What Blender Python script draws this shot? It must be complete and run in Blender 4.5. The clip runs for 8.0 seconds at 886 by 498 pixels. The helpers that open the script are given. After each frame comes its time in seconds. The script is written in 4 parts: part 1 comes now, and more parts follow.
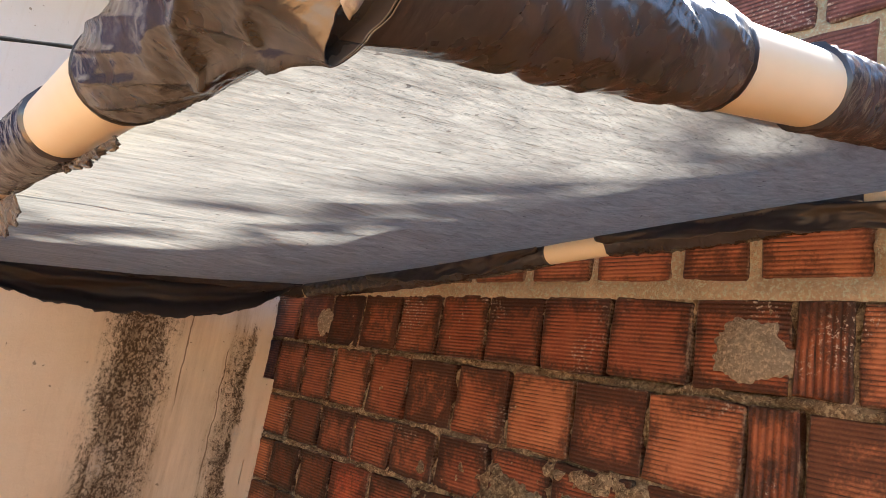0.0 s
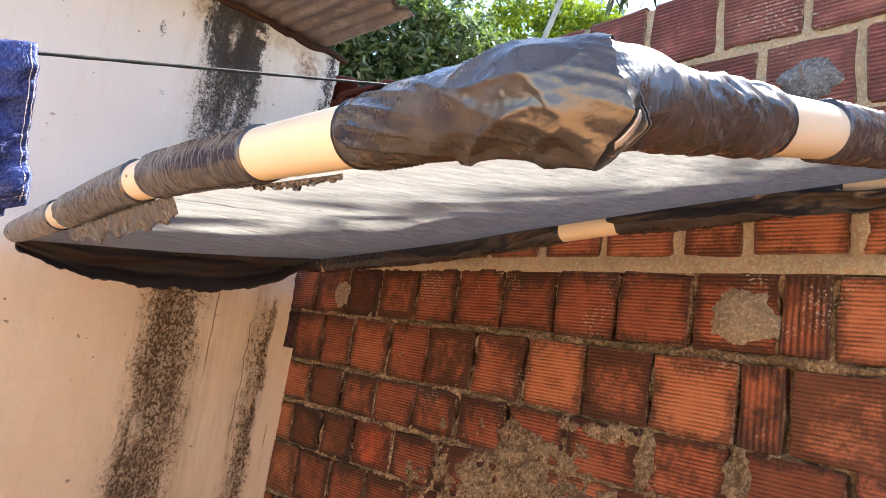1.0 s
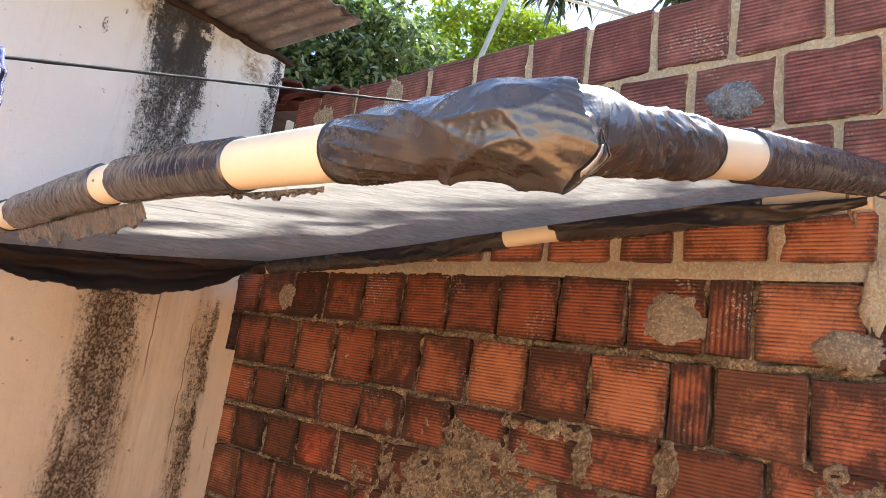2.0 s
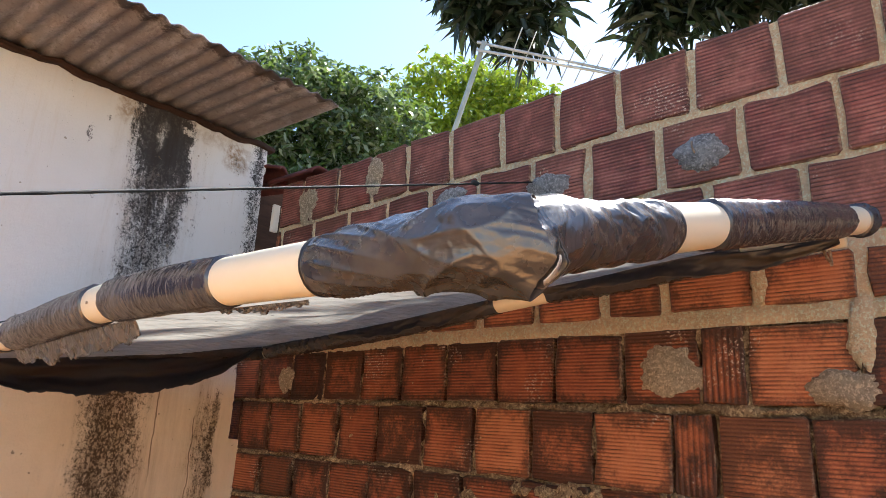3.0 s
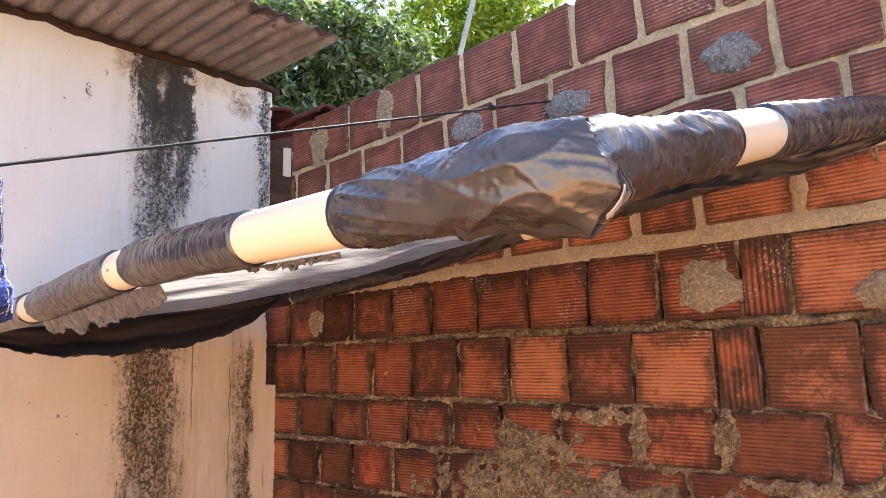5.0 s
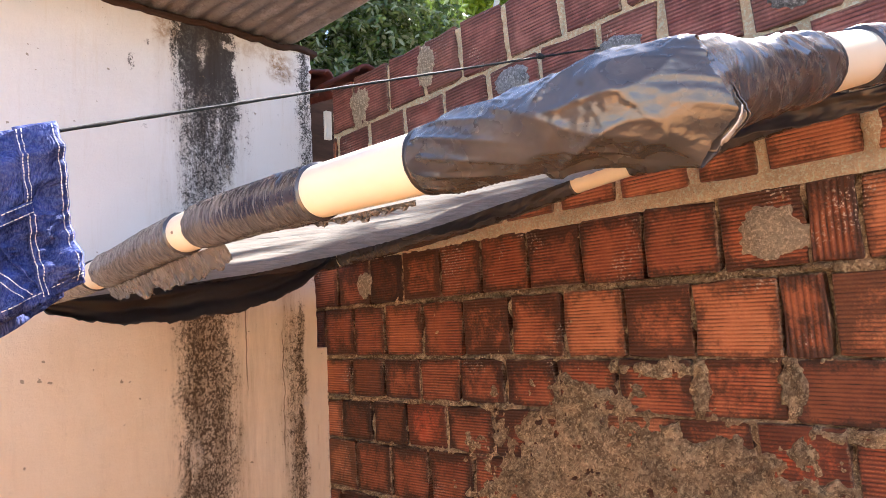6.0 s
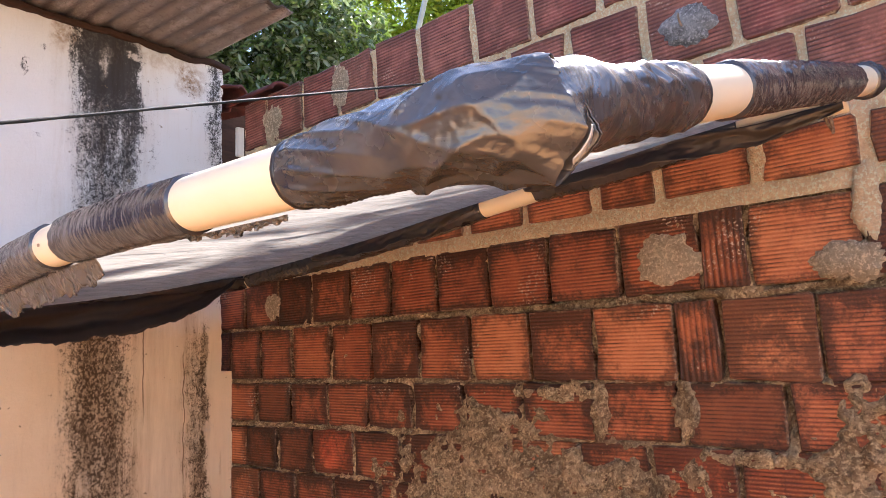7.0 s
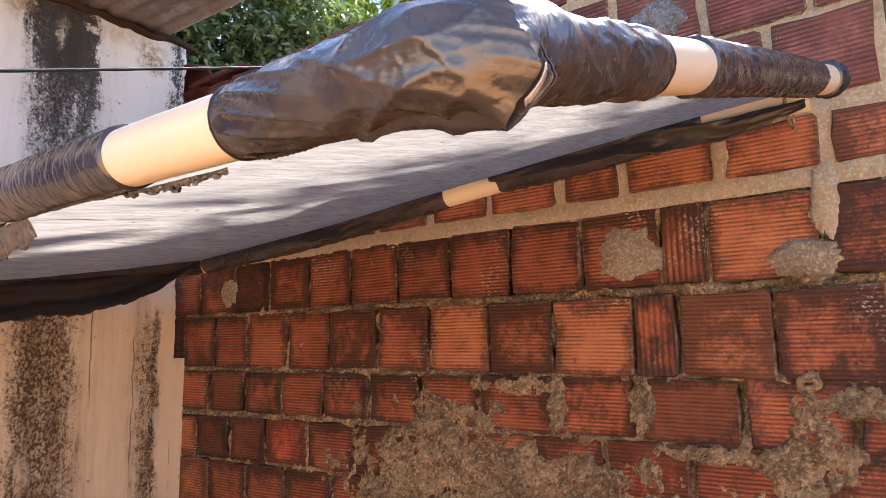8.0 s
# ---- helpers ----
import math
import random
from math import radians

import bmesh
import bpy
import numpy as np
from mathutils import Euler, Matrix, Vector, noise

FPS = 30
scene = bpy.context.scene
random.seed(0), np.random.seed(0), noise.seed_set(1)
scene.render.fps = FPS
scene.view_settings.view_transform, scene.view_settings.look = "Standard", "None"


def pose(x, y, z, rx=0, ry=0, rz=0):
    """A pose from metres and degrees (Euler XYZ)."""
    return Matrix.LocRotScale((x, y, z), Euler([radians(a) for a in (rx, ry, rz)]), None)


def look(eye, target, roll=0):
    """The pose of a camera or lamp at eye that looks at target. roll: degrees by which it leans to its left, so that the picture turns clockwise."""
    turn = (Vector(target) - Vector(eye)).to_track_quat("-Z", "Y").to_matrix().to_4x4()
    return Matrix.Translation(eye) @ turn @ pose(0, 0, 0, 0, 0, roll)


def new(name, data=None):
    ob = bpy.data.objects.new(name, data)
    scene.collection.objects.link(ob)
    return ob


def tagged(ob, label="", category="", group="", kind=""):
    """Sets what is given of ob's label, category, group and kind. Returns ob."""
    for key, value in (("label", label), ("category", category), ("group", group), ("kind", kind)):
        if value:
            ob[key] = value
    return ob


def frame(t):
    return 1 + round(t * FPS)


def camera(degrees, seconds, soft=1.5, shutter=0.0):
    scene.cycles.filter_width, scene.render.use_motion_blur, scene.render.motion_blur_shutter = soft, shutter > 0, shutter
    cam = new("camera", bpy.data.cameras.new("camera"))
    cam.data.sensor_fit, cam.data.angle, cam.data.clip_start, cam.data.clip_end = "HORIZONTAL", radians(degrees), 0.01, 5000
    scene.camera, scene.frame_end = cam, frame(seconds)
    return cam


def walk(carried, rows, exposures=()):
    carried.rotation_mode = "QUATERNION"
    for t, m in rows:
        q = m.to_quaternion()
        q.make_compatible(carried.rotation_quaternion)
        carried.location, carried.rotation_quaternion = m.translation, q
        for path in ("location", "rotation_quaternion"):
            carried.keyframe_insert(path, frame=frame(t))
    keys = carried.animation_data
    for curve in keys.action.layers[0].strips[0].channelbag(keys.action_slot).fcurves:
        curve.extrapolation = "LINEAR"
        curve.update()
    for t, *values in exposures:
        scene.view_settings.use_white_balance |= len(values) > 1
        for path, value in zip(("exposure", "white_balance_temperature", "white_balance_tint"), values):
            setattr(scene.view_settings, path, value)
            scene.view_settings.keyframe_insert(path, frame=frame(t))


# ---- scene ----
cam = camera(66.4, 8.0, 0.5)
PATH = [
    (0, (-1.3836, -2.4846, 1.6755), (-0.1027, -0.9941, 2.0410), 10.50),
    (0.5, (-1.5640, -2.5240, 1.6409), (-0.1323, -1.1525, 1.9086), 10.67),
    (1, (-1.6222, -2.5230, 1.6478), (-0.2575, -1.0889, 1.9358), 9.58),
    (1.2, (-1.638, -2.518, 1.639), (-0.214, -1.142, 1.923), 10.1),
    (2.3, (-1.702, -2.553, 1.639), (-0.21, -1.277, 2.018), 8.8),
    (2.5, (-1.706, -2.562, 1.647), (-0.227, -1.302, 2.12), 7.7),
    (3, (-1.715, -2.574, 1.678), (-0.255, -1.299, 2.168), 3.8),
    (3.5, (-1.695, -2.563, 1.694), (-0.19, -1.394, 2.302), 2.6),
    (4, (-1.708, -2.532, 1.691), (-0.234, -1.234, 2.068), 0.3),
    (4.2, (-1.706, -2.528, 1.695), (-0.228, -1.221, 2.023), -0.8),
    (5.3, (-1.689, -2.515, 1.7), (-0.245, -1.155, 1.949), -1.2),
    (5.5, (-1.699, -2.49, 1.691), (-0.285, -1.092, 1.901), -2.2),
    (6, (-1.7012, -2.4748, 1.6882), (-0.3045, -1.0545, 1.8643), -2.45),
    (6.5, (-1.672, -2.494, 1.684), (-0.138, -1.228, 1.896), -2.7),
    (7, (-1.6575, -2.4970, 1.6826), (-0.1139, -1.2487, 1.9204), -2.02),
    (7.5, (-1.646, -2.489, 1.659), (-0.08, -1.308, 2.05), 0.3),
    (8, (-1.6222, -2.4889, 1.6527), (-0.0194, -1.3170, 1.8899), -0.29),
]
walk(cam, [(t, look(eye, target, roll)) for t, eye, target, roll in PATH], [
    (0.0, 2.25, 6500, 10), (0.6, 2.5, 6500, 10), (1.2, 2.5, 6500, 12), (2.3, 2.35, 6500, 12), (2.7, 2.15, 6500, 11), (3.5, 1.95, 6500, 11),
    (4.2, 2.25, 6500, 14), (5.3, 2.6, 6500, 17), (6.5, 2.6, 6500, 19), (7.2, 2.5, 6500, 20), (8.0, 2.4, 6500, 20)])

# ---- light ----
SUN_EL, SUN_AZ = 48.3, 10.0          # degrees above the horizon; from +x towards +y
world = bpy.data.worlds.new("sky")
scene.world = world
world.use_nodes = True
wn = world.node_tree
sky = wn.nodes.new("ShaderNodeTexSky")
sky.sky_type, sky.sun_disc = "NISHITA", False
sky.sun_elevation, sky.sun_rotation = radians(SUN_EL), radians(90 - SUN_AZ)
sky.air_density, sky.dust_density, sky.ozone_density = 1.0, 0.3, 1.6
wn.nodes["Background"].inputs["Strength"].default_value = 0.085
wn.links.new(sky.outputs[0], wn.nodes["Background"].inputs["Color"])
sun = new("sun", bpy.data.lights.new("sun", "SUN"))
sun.data.energy, sun.data.angle, sun.data.color = 5.0, radians(0.6), (1.0, 0.975, 0.945)
to_sun = Vector((math.cos(radians(SUN_EL)) * math.cos(radians(SUN_AZ)), math.cos(radians(SUN_EL)) * math.sin(radians(SUN_AZ)), math.sin(radians(SUN_EL))))
sun.matrix_world = look(to_sun * 20, (0, 0, 0))


# ---- materials ----
class Graph:
    """A material's node tree, with short calls for the nodes that are used here."""

    def __init__(self, name, rough=0.8, spec=0.4, metal=0.0):
        self.mat = bpy.data.materials.new(name)
        self.mat.use_nodes = True
        self.tree = self.mat.node_tree
        self.bsdf = self.tree.nodes["Principled BSDF"]
        self.bsdf.inputs["Roughness"].default_value = rough
        self.bsdf.inputs["Specular IOR Level"].default_value = spec
        self.bsdf.inputs["Metallic"].default_value = metal
        self.coord = self.tree.nodes.new("ShaderNodeTexCoord").outputs["Object"]

    def link(self, a, b):
        self.tree.links.new(a, b)

    def put(self, socket, v):
        if isinstance(v, bpy.types.NodeSocket):
            self.link(v, socket)
        elif isinstance(v, (tuple, list)):
            socket.default_value = (*v, 1) if len(v) == 3 and len(socket.default_value) == 4 else v
        else:
            socket.default_value = v

    def mapped(self, scale, rot=(0, 0, 0), loc=(0, 0, 0), vector=None):
        n = self.tree.nodes.new("ShaderNodeMapping")
        n.inputs["Scale"].default_value = scale
        n.inputs["Rotation"].default_value = [radians(a) for a in rot]
        n.inputs["Location"].default_value = loc
        self.link(vector or self.coord, n.inputs["Vector"])
        return n.outputs[0]

    def noise(self, scale, detail=5, rough=0.6, vector=None, dist=0.0):
        n = self.tree.nodes.new("ShaderNodeTexNoise")
        n.inputs["Scale"].default_value, n.inputs["Detail"].default_value = scale, detail
        n.inputs["Roughness"].default_value, n.inputs["Distortion"].default_value = rough, dist
        self.link(vector or self.coord, n.inputs["Vector"])
        return n.outputs["Fac"]

    def wave(self, scale, direction="Z", dist=0.0, vector=None, detail=1.0, profile="SIN"):
        n = self.tree.nodes.new("ShaderNodeTexWave")
        n.bands_direction, n.wave_profile = direction, profile
        n.inputs["Scale"].default_value, n.inputs["Distortion"].default_value, n.inputs["Detail"].default_value = scale, dist, detail
        self.link(vector or self.coord, n.inputs["Vector"])
        return n.outputs["Fac"]

    def ramp(self, fac, stops, smooth=False):
        n = self.tree.nodes.new("ShaderNodeValToRGB")
        if smooth:
            n.color_ramp.interpolation = "EASE"
        e = n.color_ramp.elements
        while len(e) < len(stops):
            e.new(0.5)
        for slot, (p, c) in zip(e, stops):
            slot.position = p
            slot.color = (c, c, c, 1) if isinstance(c, (int, float)) else (*c, 1)
        self.link(fac, n.inputs["Fac"])
        return n.outputs["Color"]

    def mix(self, fac, a, b, how="MIX"):
        n = self.tree.nodes.new("ShaderNodeMix")
        n.data_type, n.blend_type = "RGBA", how
        self.put(n.inputs["Factor"], fac)
        self.put(n.inputs["A"], a)
        self.put(n.inputs["B"], b)
        return n.outputs["Result"]

    def math(self, how, a, b=0.0, c=0.0):
        n = self.tree.nodes.new("ShaderNodeMath")
        n.operation = how
        for s, v in zip(n.inputs, (a, b, c)):
            self.put(s, v)
        return n.outputs[0]

    def sep(self, vector=None):
        n = self.tree.nodes.new("ShaderNodeSeparateXYZ")
        self.link(vector or self.coord, n.inputs[0])
        return n.outputs

    def rnd(self):
        return self.tree.nodes.new("ShaderNodeObjectInfo").outputs["Random"]

    def color(self, v):
        self.put(self.bsdf.inputs["Base Color"], v)

    def bump(self, height, strength=0.5, distance=0.01, under=None):
        n = self.tree.nodes.new("ShaderNodeBump")
        n.inputs["Strength"].default_value, n.inputs["Distance"].default_value = strength, distance
        self.link(height, n.inputs["Height"])
        if under:
            self.link(under, n.inputs["Normal"])
        self.link(n.outputs[0], self.bsdf.inputs["Normal"])
        return n.outputs[0]


def brick_material(name, tones, soot, rib_scale, vertical=False, crest=(0.5, 0.2, 0.1), crest_glint=0.5, gloss=0.4):
    """Ribbed hollow clay brick: each has its own tone, worn ribs with highlights and groove shade painted in, sooty
    rims and a few flecks of lime.
    """
    g = Graph(name, 0.5, 0.35)
    geo = g.tree.nodes.new("ShaderNodeNewGeometry").outputs["Position"]
    r = g.rnd()
    base = g.ramp(r, [(i / (len(tones) - 1), c) for i, c in enumerate(tones)])
    blotch = g.noise(11, 6, 0.7, geo)
    base = g.mix(g.ramp(blotch, [(0.4, 0.0), (0.68, 0.45)]), base, crest)
    fine = g.noise(210, 5, 0.75, geo)
    ribs = g.wave(rib_scale, "Y" if vertical else "Z", 0.7, None, 2.5)
    streak = g.noise(1.0, 4, 0.7, g.mapped((1, 75, 7) if vertical else (1, 7, 75), (0, 0, 0), (0, 0, 0), geo))
    worn = g.ramp(g.noise(9, 5, 0.7, geo), [(0.36, 0.25), (0.56, 1.0)])
    # highlights painted on the crests of the ribs, broken up along their length
    lit = g.math("MULTIPLY", g.ramp(ribs, [(0.55, 0.0), (0.9, 1.0)]), g.ramp(streak, [(0.36, 0.05), (0.58, crest_glint)]))
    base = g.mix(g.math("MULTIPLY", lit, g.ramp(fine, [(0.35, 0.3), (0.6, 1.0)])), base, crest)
    # shade of the grooves, painted dark between the ribs
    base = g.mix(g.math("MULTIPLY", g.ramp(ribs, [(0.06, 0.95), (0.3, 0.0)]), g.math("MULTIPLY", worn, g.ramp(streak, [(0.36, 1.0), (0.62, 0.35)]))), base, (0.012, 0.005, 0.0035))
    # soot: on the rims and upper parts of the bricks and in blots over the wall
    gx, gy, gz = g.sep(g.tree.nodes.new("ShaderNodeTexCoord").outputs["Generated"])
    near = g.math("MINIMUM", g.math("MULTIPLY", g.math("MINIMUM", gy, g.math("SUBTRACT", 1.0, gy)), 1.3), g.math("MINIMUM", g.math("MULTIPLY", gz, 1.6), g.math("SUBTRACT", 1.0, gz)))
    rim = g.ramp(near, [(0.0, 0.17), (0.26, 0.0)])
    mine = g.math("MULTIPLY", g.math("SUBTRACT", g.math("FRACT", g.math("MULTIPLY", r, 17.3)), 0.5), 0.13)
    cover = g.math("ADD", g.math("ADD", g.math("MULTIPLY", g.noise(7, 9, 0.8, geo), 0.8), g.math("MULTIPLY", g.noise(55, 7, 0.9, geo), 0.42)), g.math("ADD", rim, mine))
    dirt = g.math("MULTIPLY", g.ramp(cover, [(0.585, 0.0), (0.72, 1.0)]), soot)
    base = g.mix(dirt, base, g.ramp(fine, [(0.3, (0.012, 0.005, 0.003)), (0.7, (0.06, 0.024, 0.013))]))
    # crusts of mortar on the very edges, and lime
    edge = g.math("ADD", near, g.math("MULTIPLY", g.math("SUBTRACT", g.noise(30, 6, 0.8, geo), 0.5), 0.2))
    base = g.mix(g.ramp(edge, [(-0.005, 0.75), (0.03, 0.0)]), base, g.ramp(g.noise(90, 4, 0.8, geo), [(0.4, (0.09, 0.055, 0.035)), (0.6, (0.42, 0.3, 0.2))]))
    lime = g.math("MULTIPLY", g.ramp(g.noise(4.5, 4, 0.6, geo), [(0.58, 0.0), (0.68, 1.0)]), g.ramp(g.math("ADD", g.noise(130, 4, 0.8, geo), g.math("MULTIPLY", ribs, 0.08)), [(0.6, 0.0), (0.67, 0.9)]))
    base = g.mix(lime, base, (0.62, 0.52, 0.42))
    g.color(base)
    low = g.bump(g.math("MULTIPLY", ribs, worn), 0.6, 0.004)
    g.bump(g.noise(120, 6, 0.8, geo), 0.5, 0.005, low)
    g.put(g.bsdf.inputs["Roughness"], g.ramp(blotch, [(0.3, gloss), (0.7, gloss + 0.3)]))
    return g.mat


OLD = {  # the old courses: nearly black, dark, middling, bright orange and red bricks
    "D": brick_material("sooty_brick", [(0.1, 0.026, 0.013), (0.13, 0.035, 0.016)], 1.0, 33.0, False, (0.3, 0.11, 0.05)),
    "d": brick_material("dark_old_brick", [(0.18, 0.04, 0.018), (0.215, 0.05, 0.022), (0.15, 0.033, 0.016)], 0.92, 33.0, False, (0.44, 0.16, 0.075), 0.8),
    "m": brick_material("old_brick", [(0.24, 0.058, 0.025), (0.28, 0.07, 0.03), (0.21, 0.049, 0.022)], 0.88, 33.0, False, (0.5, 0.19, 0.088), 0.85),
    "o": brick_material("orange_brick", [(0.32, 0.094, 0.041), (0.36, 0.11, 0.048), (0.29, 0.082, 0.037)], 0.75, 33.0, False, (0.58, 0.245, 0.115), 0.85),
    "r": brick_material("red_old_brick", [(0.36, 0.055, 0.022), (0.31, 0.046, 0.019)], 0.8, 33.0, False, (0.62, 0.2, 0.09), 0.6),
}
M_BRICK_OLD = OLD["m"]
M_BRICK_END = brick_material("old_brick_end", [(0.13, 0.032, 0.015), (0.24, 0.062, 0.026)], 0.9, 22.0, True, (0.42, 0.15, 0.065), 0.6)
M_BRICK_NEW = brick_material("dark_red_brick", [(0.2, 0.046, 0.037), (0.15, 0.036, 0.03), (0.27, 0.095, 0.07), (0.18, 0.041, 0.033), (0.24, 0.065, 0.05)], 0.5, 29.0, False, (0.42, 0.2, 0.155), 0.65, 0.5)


def mortar_material(name, light, dark, soot, grain=120):
    g = Graph(name, 0.95, 0.15)
    c = g.mix(g.ramp(g.noise(18, 8, 0.85), [(0.42, 0.0), (0.58, 1.0)]), dark, light)
    c = g.mix(g.ramp(g.noise(grain, 4, 0.75), [(0.52, 0.0), (0.57, 0.9)]), c, tuple(min(0.85, 1.5 * q) for q in light))
    c = g.mix(g.ramp(g.noise(grain * 0.8, 4, 0.8, g.mapped((1, 1, 1), (0, 0, 0), (3, 9, 5))), [(0.42, 0.12 + 1.2 * soot), (0.47, 0.0)]), c, tuple(0.22 * q for q in dark))
    c = g.mix(g.ramp(g.noise(7, 6, 0.75), [(0.42, soot), (0.6, 0.0)]), c, (0.045, 0.034, 0.026))
    g.color(c)
    low = g.bump(g.noise(38, 6, 0.75), 1.0, 0.022)
    g.bump(g.noise(170, 6, 0.85), 1.0, 0.008, low)
    return g.mat


M_MORTAR_OLD = mortar_material("grey_brown_mortar", (0.62, 0.455, 0.285), (0.28, 0.185, 0.11), 0.38, 95)
M_MORTAR_NEW = mortar_material("pale_mortar", (0.84, 0.67, 0.45), (0.7, 0.53, 0.34), 0.0)
M_CEMENT = mortar_material("grey_cement", (0.42, 0.43, 0.45), (0.2, 0.21, 0.225), 0.15)
M_CEMENT_WARM = mortar_material("weathered_cement", (0.55, 0.46, 0.34), (0.4, 0.32, 0.23), 0.06)


def plaster_material():
    """Lime-washed plaster, white above and cream below, the cream partly painted-in warm bounce: damp streaks with
    black mould run down it, and the wash peels in places.
    """
    g = Graph("stained_white_plaster", 0.85, 0.2)
    x, y, z = g.sep()
    xx = g.math("ADD", x, g.math("MULTIPLY", g.math("SUBTRACT", g.noise(5, 6, 0.75), 0.5), 0.13))
    zz = g.math("ADD", z, g.math("MULTIPLY", g.math("SUBTRACT", g.noise(6, 6, 0.75, g.mapped((1, 1, 1), (0, 0, 0), (7, 3, 5))), 0.5), 0.16))

    def fall(v, far, near):
        n = g.tree.nodes.new("ShaderNodeMapRange")
        n.inputs["From Min"].default_value, n.inputs["From Max"].default_value = far, near
        g.link(v, n.inputs["Value"])
        return n.outputs[0]

    def off(v, centre):
        return g.math("ABSOLUTE", g.math("SUBTRACT", v, centre))

    def band(centre, half, soft, low=None, high=None, fade=0.08):
        f = fall(off(xx, centre), half + soft, half - soft)
        if low is not None:
            f = g.math("MULTIPLY", f, fall(zz, low - fade, low + fade))
        if high is not None:
            f = g.math("MULTIPLY", f, fall(zz, high + fade, high - fade))
        return f

    def spot(cx, cz, rx, rz, soft=0.35):
        d = g.math("SQRT", g.math("ADD", g.math("POWER", g.math("DIVIDE", off(xx, cx), rx), 2.0), g.math("POWER", g.math("DIVIDE", off(zz, cz), rz), 2.0)))
        return fall(d, 1.0 + soft, 1.0 - soft)

    def total(first, *rest):
        for w, f in rest:
            first = g.math("ADD", first, g.math("MULTIPLY", f, w))
        return first

    white = g.mix(g.ramp(g.noise(1.6, 4, 0.6), [(0.35, 0.0), (0.7, 1.0)]), (0.76, 0.755, 0.755), (0.69, 0.675, 0.66))
    # cream wash, with warm light thrown up from the floor partly in its colour
    cream = g.mix(g.ramp(g.noise(2.3, 5, 0.65), [(0.35, 0.0), (0.7, 1.0)]), (0.8, 0.68, 0.51), (0.74, 0.6, 0.42))
    c = g.mix(fall(zz, 1.83, 1.7), white, cream)
    c = g.mix(g.ramp(g.noise(34, 5, 0.75, g.mapped((1, 1, 0.08))), [(0.54, 0.0), (0.8, 0.22)]), c, (0.5, 0.39, 0.26))
    streak = g.noise(30, 6, 0.75, g.mapped((1, 1, 0.1)))
    speck = g.noise(70, 10, 0.95, g.mapped((1, 1, 0.8)))
    # yellow-brown damp, and the two rusty blooms under the eaves
    damp = total(band(-0.54, 0.13, 0.08), (1.0, band(-0.17, 0.055, 0.03, None, 1.8)), (0.4, band(-0.33, 0.2, 0.1, None, 2.2)))
    c = g.mix(g.math("MULTIPLY", damp, g.ramp(streak, [(0.36, 0.0), (0.66, 0.6)])), c, (0.34, 0.235, 0.13))
    bloom = total(spot(-0.21, 2.735, 0.06, 0.06), (0.8, spot(-0.685, 2.79, 0.05, 0.06)), (0.45, spot(-0.3, 2.79, 0.16, 0.03)))
    c = g.mix(g.math("MULTIPLY", bloom, g.ramp(g.noise(40, 6, 0.8), [(0.38, 0.0), (0.6, 0.85)])), c, (0.27, 0.15, 0.065))
    # black mould
    mould = total(g.math("MULTIPLY", band(-0.552, 0.095, 0.06), 1.15), (0.55, band(-0.54, 0.115, 0.03, 2.56)), (0.6, band(-0.445, 0.03, 0.025, 2.25, 2.8)), (0.3, band(-0.37, 0.05, 0.04, 2.3, 2.75)),
                  (0.95, band(-0.095, 0.04, 0.03, 1.85)), (0.45, spot(-0.2, 2.72, 0.05, 0.06)), (0.75, band(-0.135, 0.017, 0.014, None, 1.75)), (0.8, band(-0.175, 0.045, 0.03, None, 1.75)), (0.3, band(-0.54, 0.13, 0.05, None, 1.8)), (0.7, band(-0.008, 0.006, 0.006, None, 1.5)),
                  (0.85, spot(-0.82, 2.63, 0.012, 0.03)), (0.7, spot(-0.755, 2.71, 0.018, 0.016)), (0.5, spot(-0.78, 2.4, 0.02, 0.015)))
    peeled = g.math("MAXIMUM", g.math("MAXIMUM", spot(-0.555, 2.71, 0.016, 0.05, 0.5), spot(-0.46, 2.775, 0.025, 0.012, 0.5)), g.math("MAXIMUM", spot(-0.126, 1.33, 0.018, 0.035, 0.4), spot(-0.59, 1.19, 0.02, 0.05, 0.6)))
    cover = g.math("ADD", g.math("MULTIPLY", streak, 0.22), g.math("MULTIPLY", speck, 0.78))
    flecks = g.math("MULTIPLY", g.ramp(g.noise(95, 7, 0.9, g.mapped((1, 1, 0.9), (0, 0, 0), (2, 8, 4))), [(0.5, 0.0), (0.62, 1.0)]), g.ramp(g.noise(9, 4, 0.7), [(0.4, 0.35), (0.62, 1.0)]))
    lower = fall(zz, 2.62, 2.1)
    reach = g.math("ADD", cover, g.math("MULTIPLY", g.math("SUBTRACT", mould, g.math("ADD", peeled, g.math("MULTIPLY", flecks, g.math("ADD", 0.5, g.math("MULTIPLY", lower, 0.85))))), 0.15))
    black = g.ramp(reach, [(0.59, 0.0), (0.625, 1.0)])
    chips = g.math("MULTIPLY", g.ramp(g.noise(125, 4, 0.75, g.mapped((1, 1, 0.8), (0, 0, 0), (6, 2, 9))), [(0.49, 0.0), (0.54, 1.0)]), g.math("ADD", 0.12, g.math("MULTIPLY", lower, 0.58)))
    black = g.math("MULTIPLY", black, g.math("SUBTRACT", 1.0, g.math("MULTIPLY", chips, g.ramp(g.noise(7, 4, 0.7), [(0.36, 0.4), (0.58, 1.0)]))))
    c = g.mix(g.math("MINIMUM", black, 0.94), c, g.mix(g.ramp(g.math("DIVIDE", z, 3.0), [(1.75 / 3, 1.0), (2.1 / 3, 0.0)]), (0.016, 0.012, 0.013), (0.06, 0.035, 0.018)))
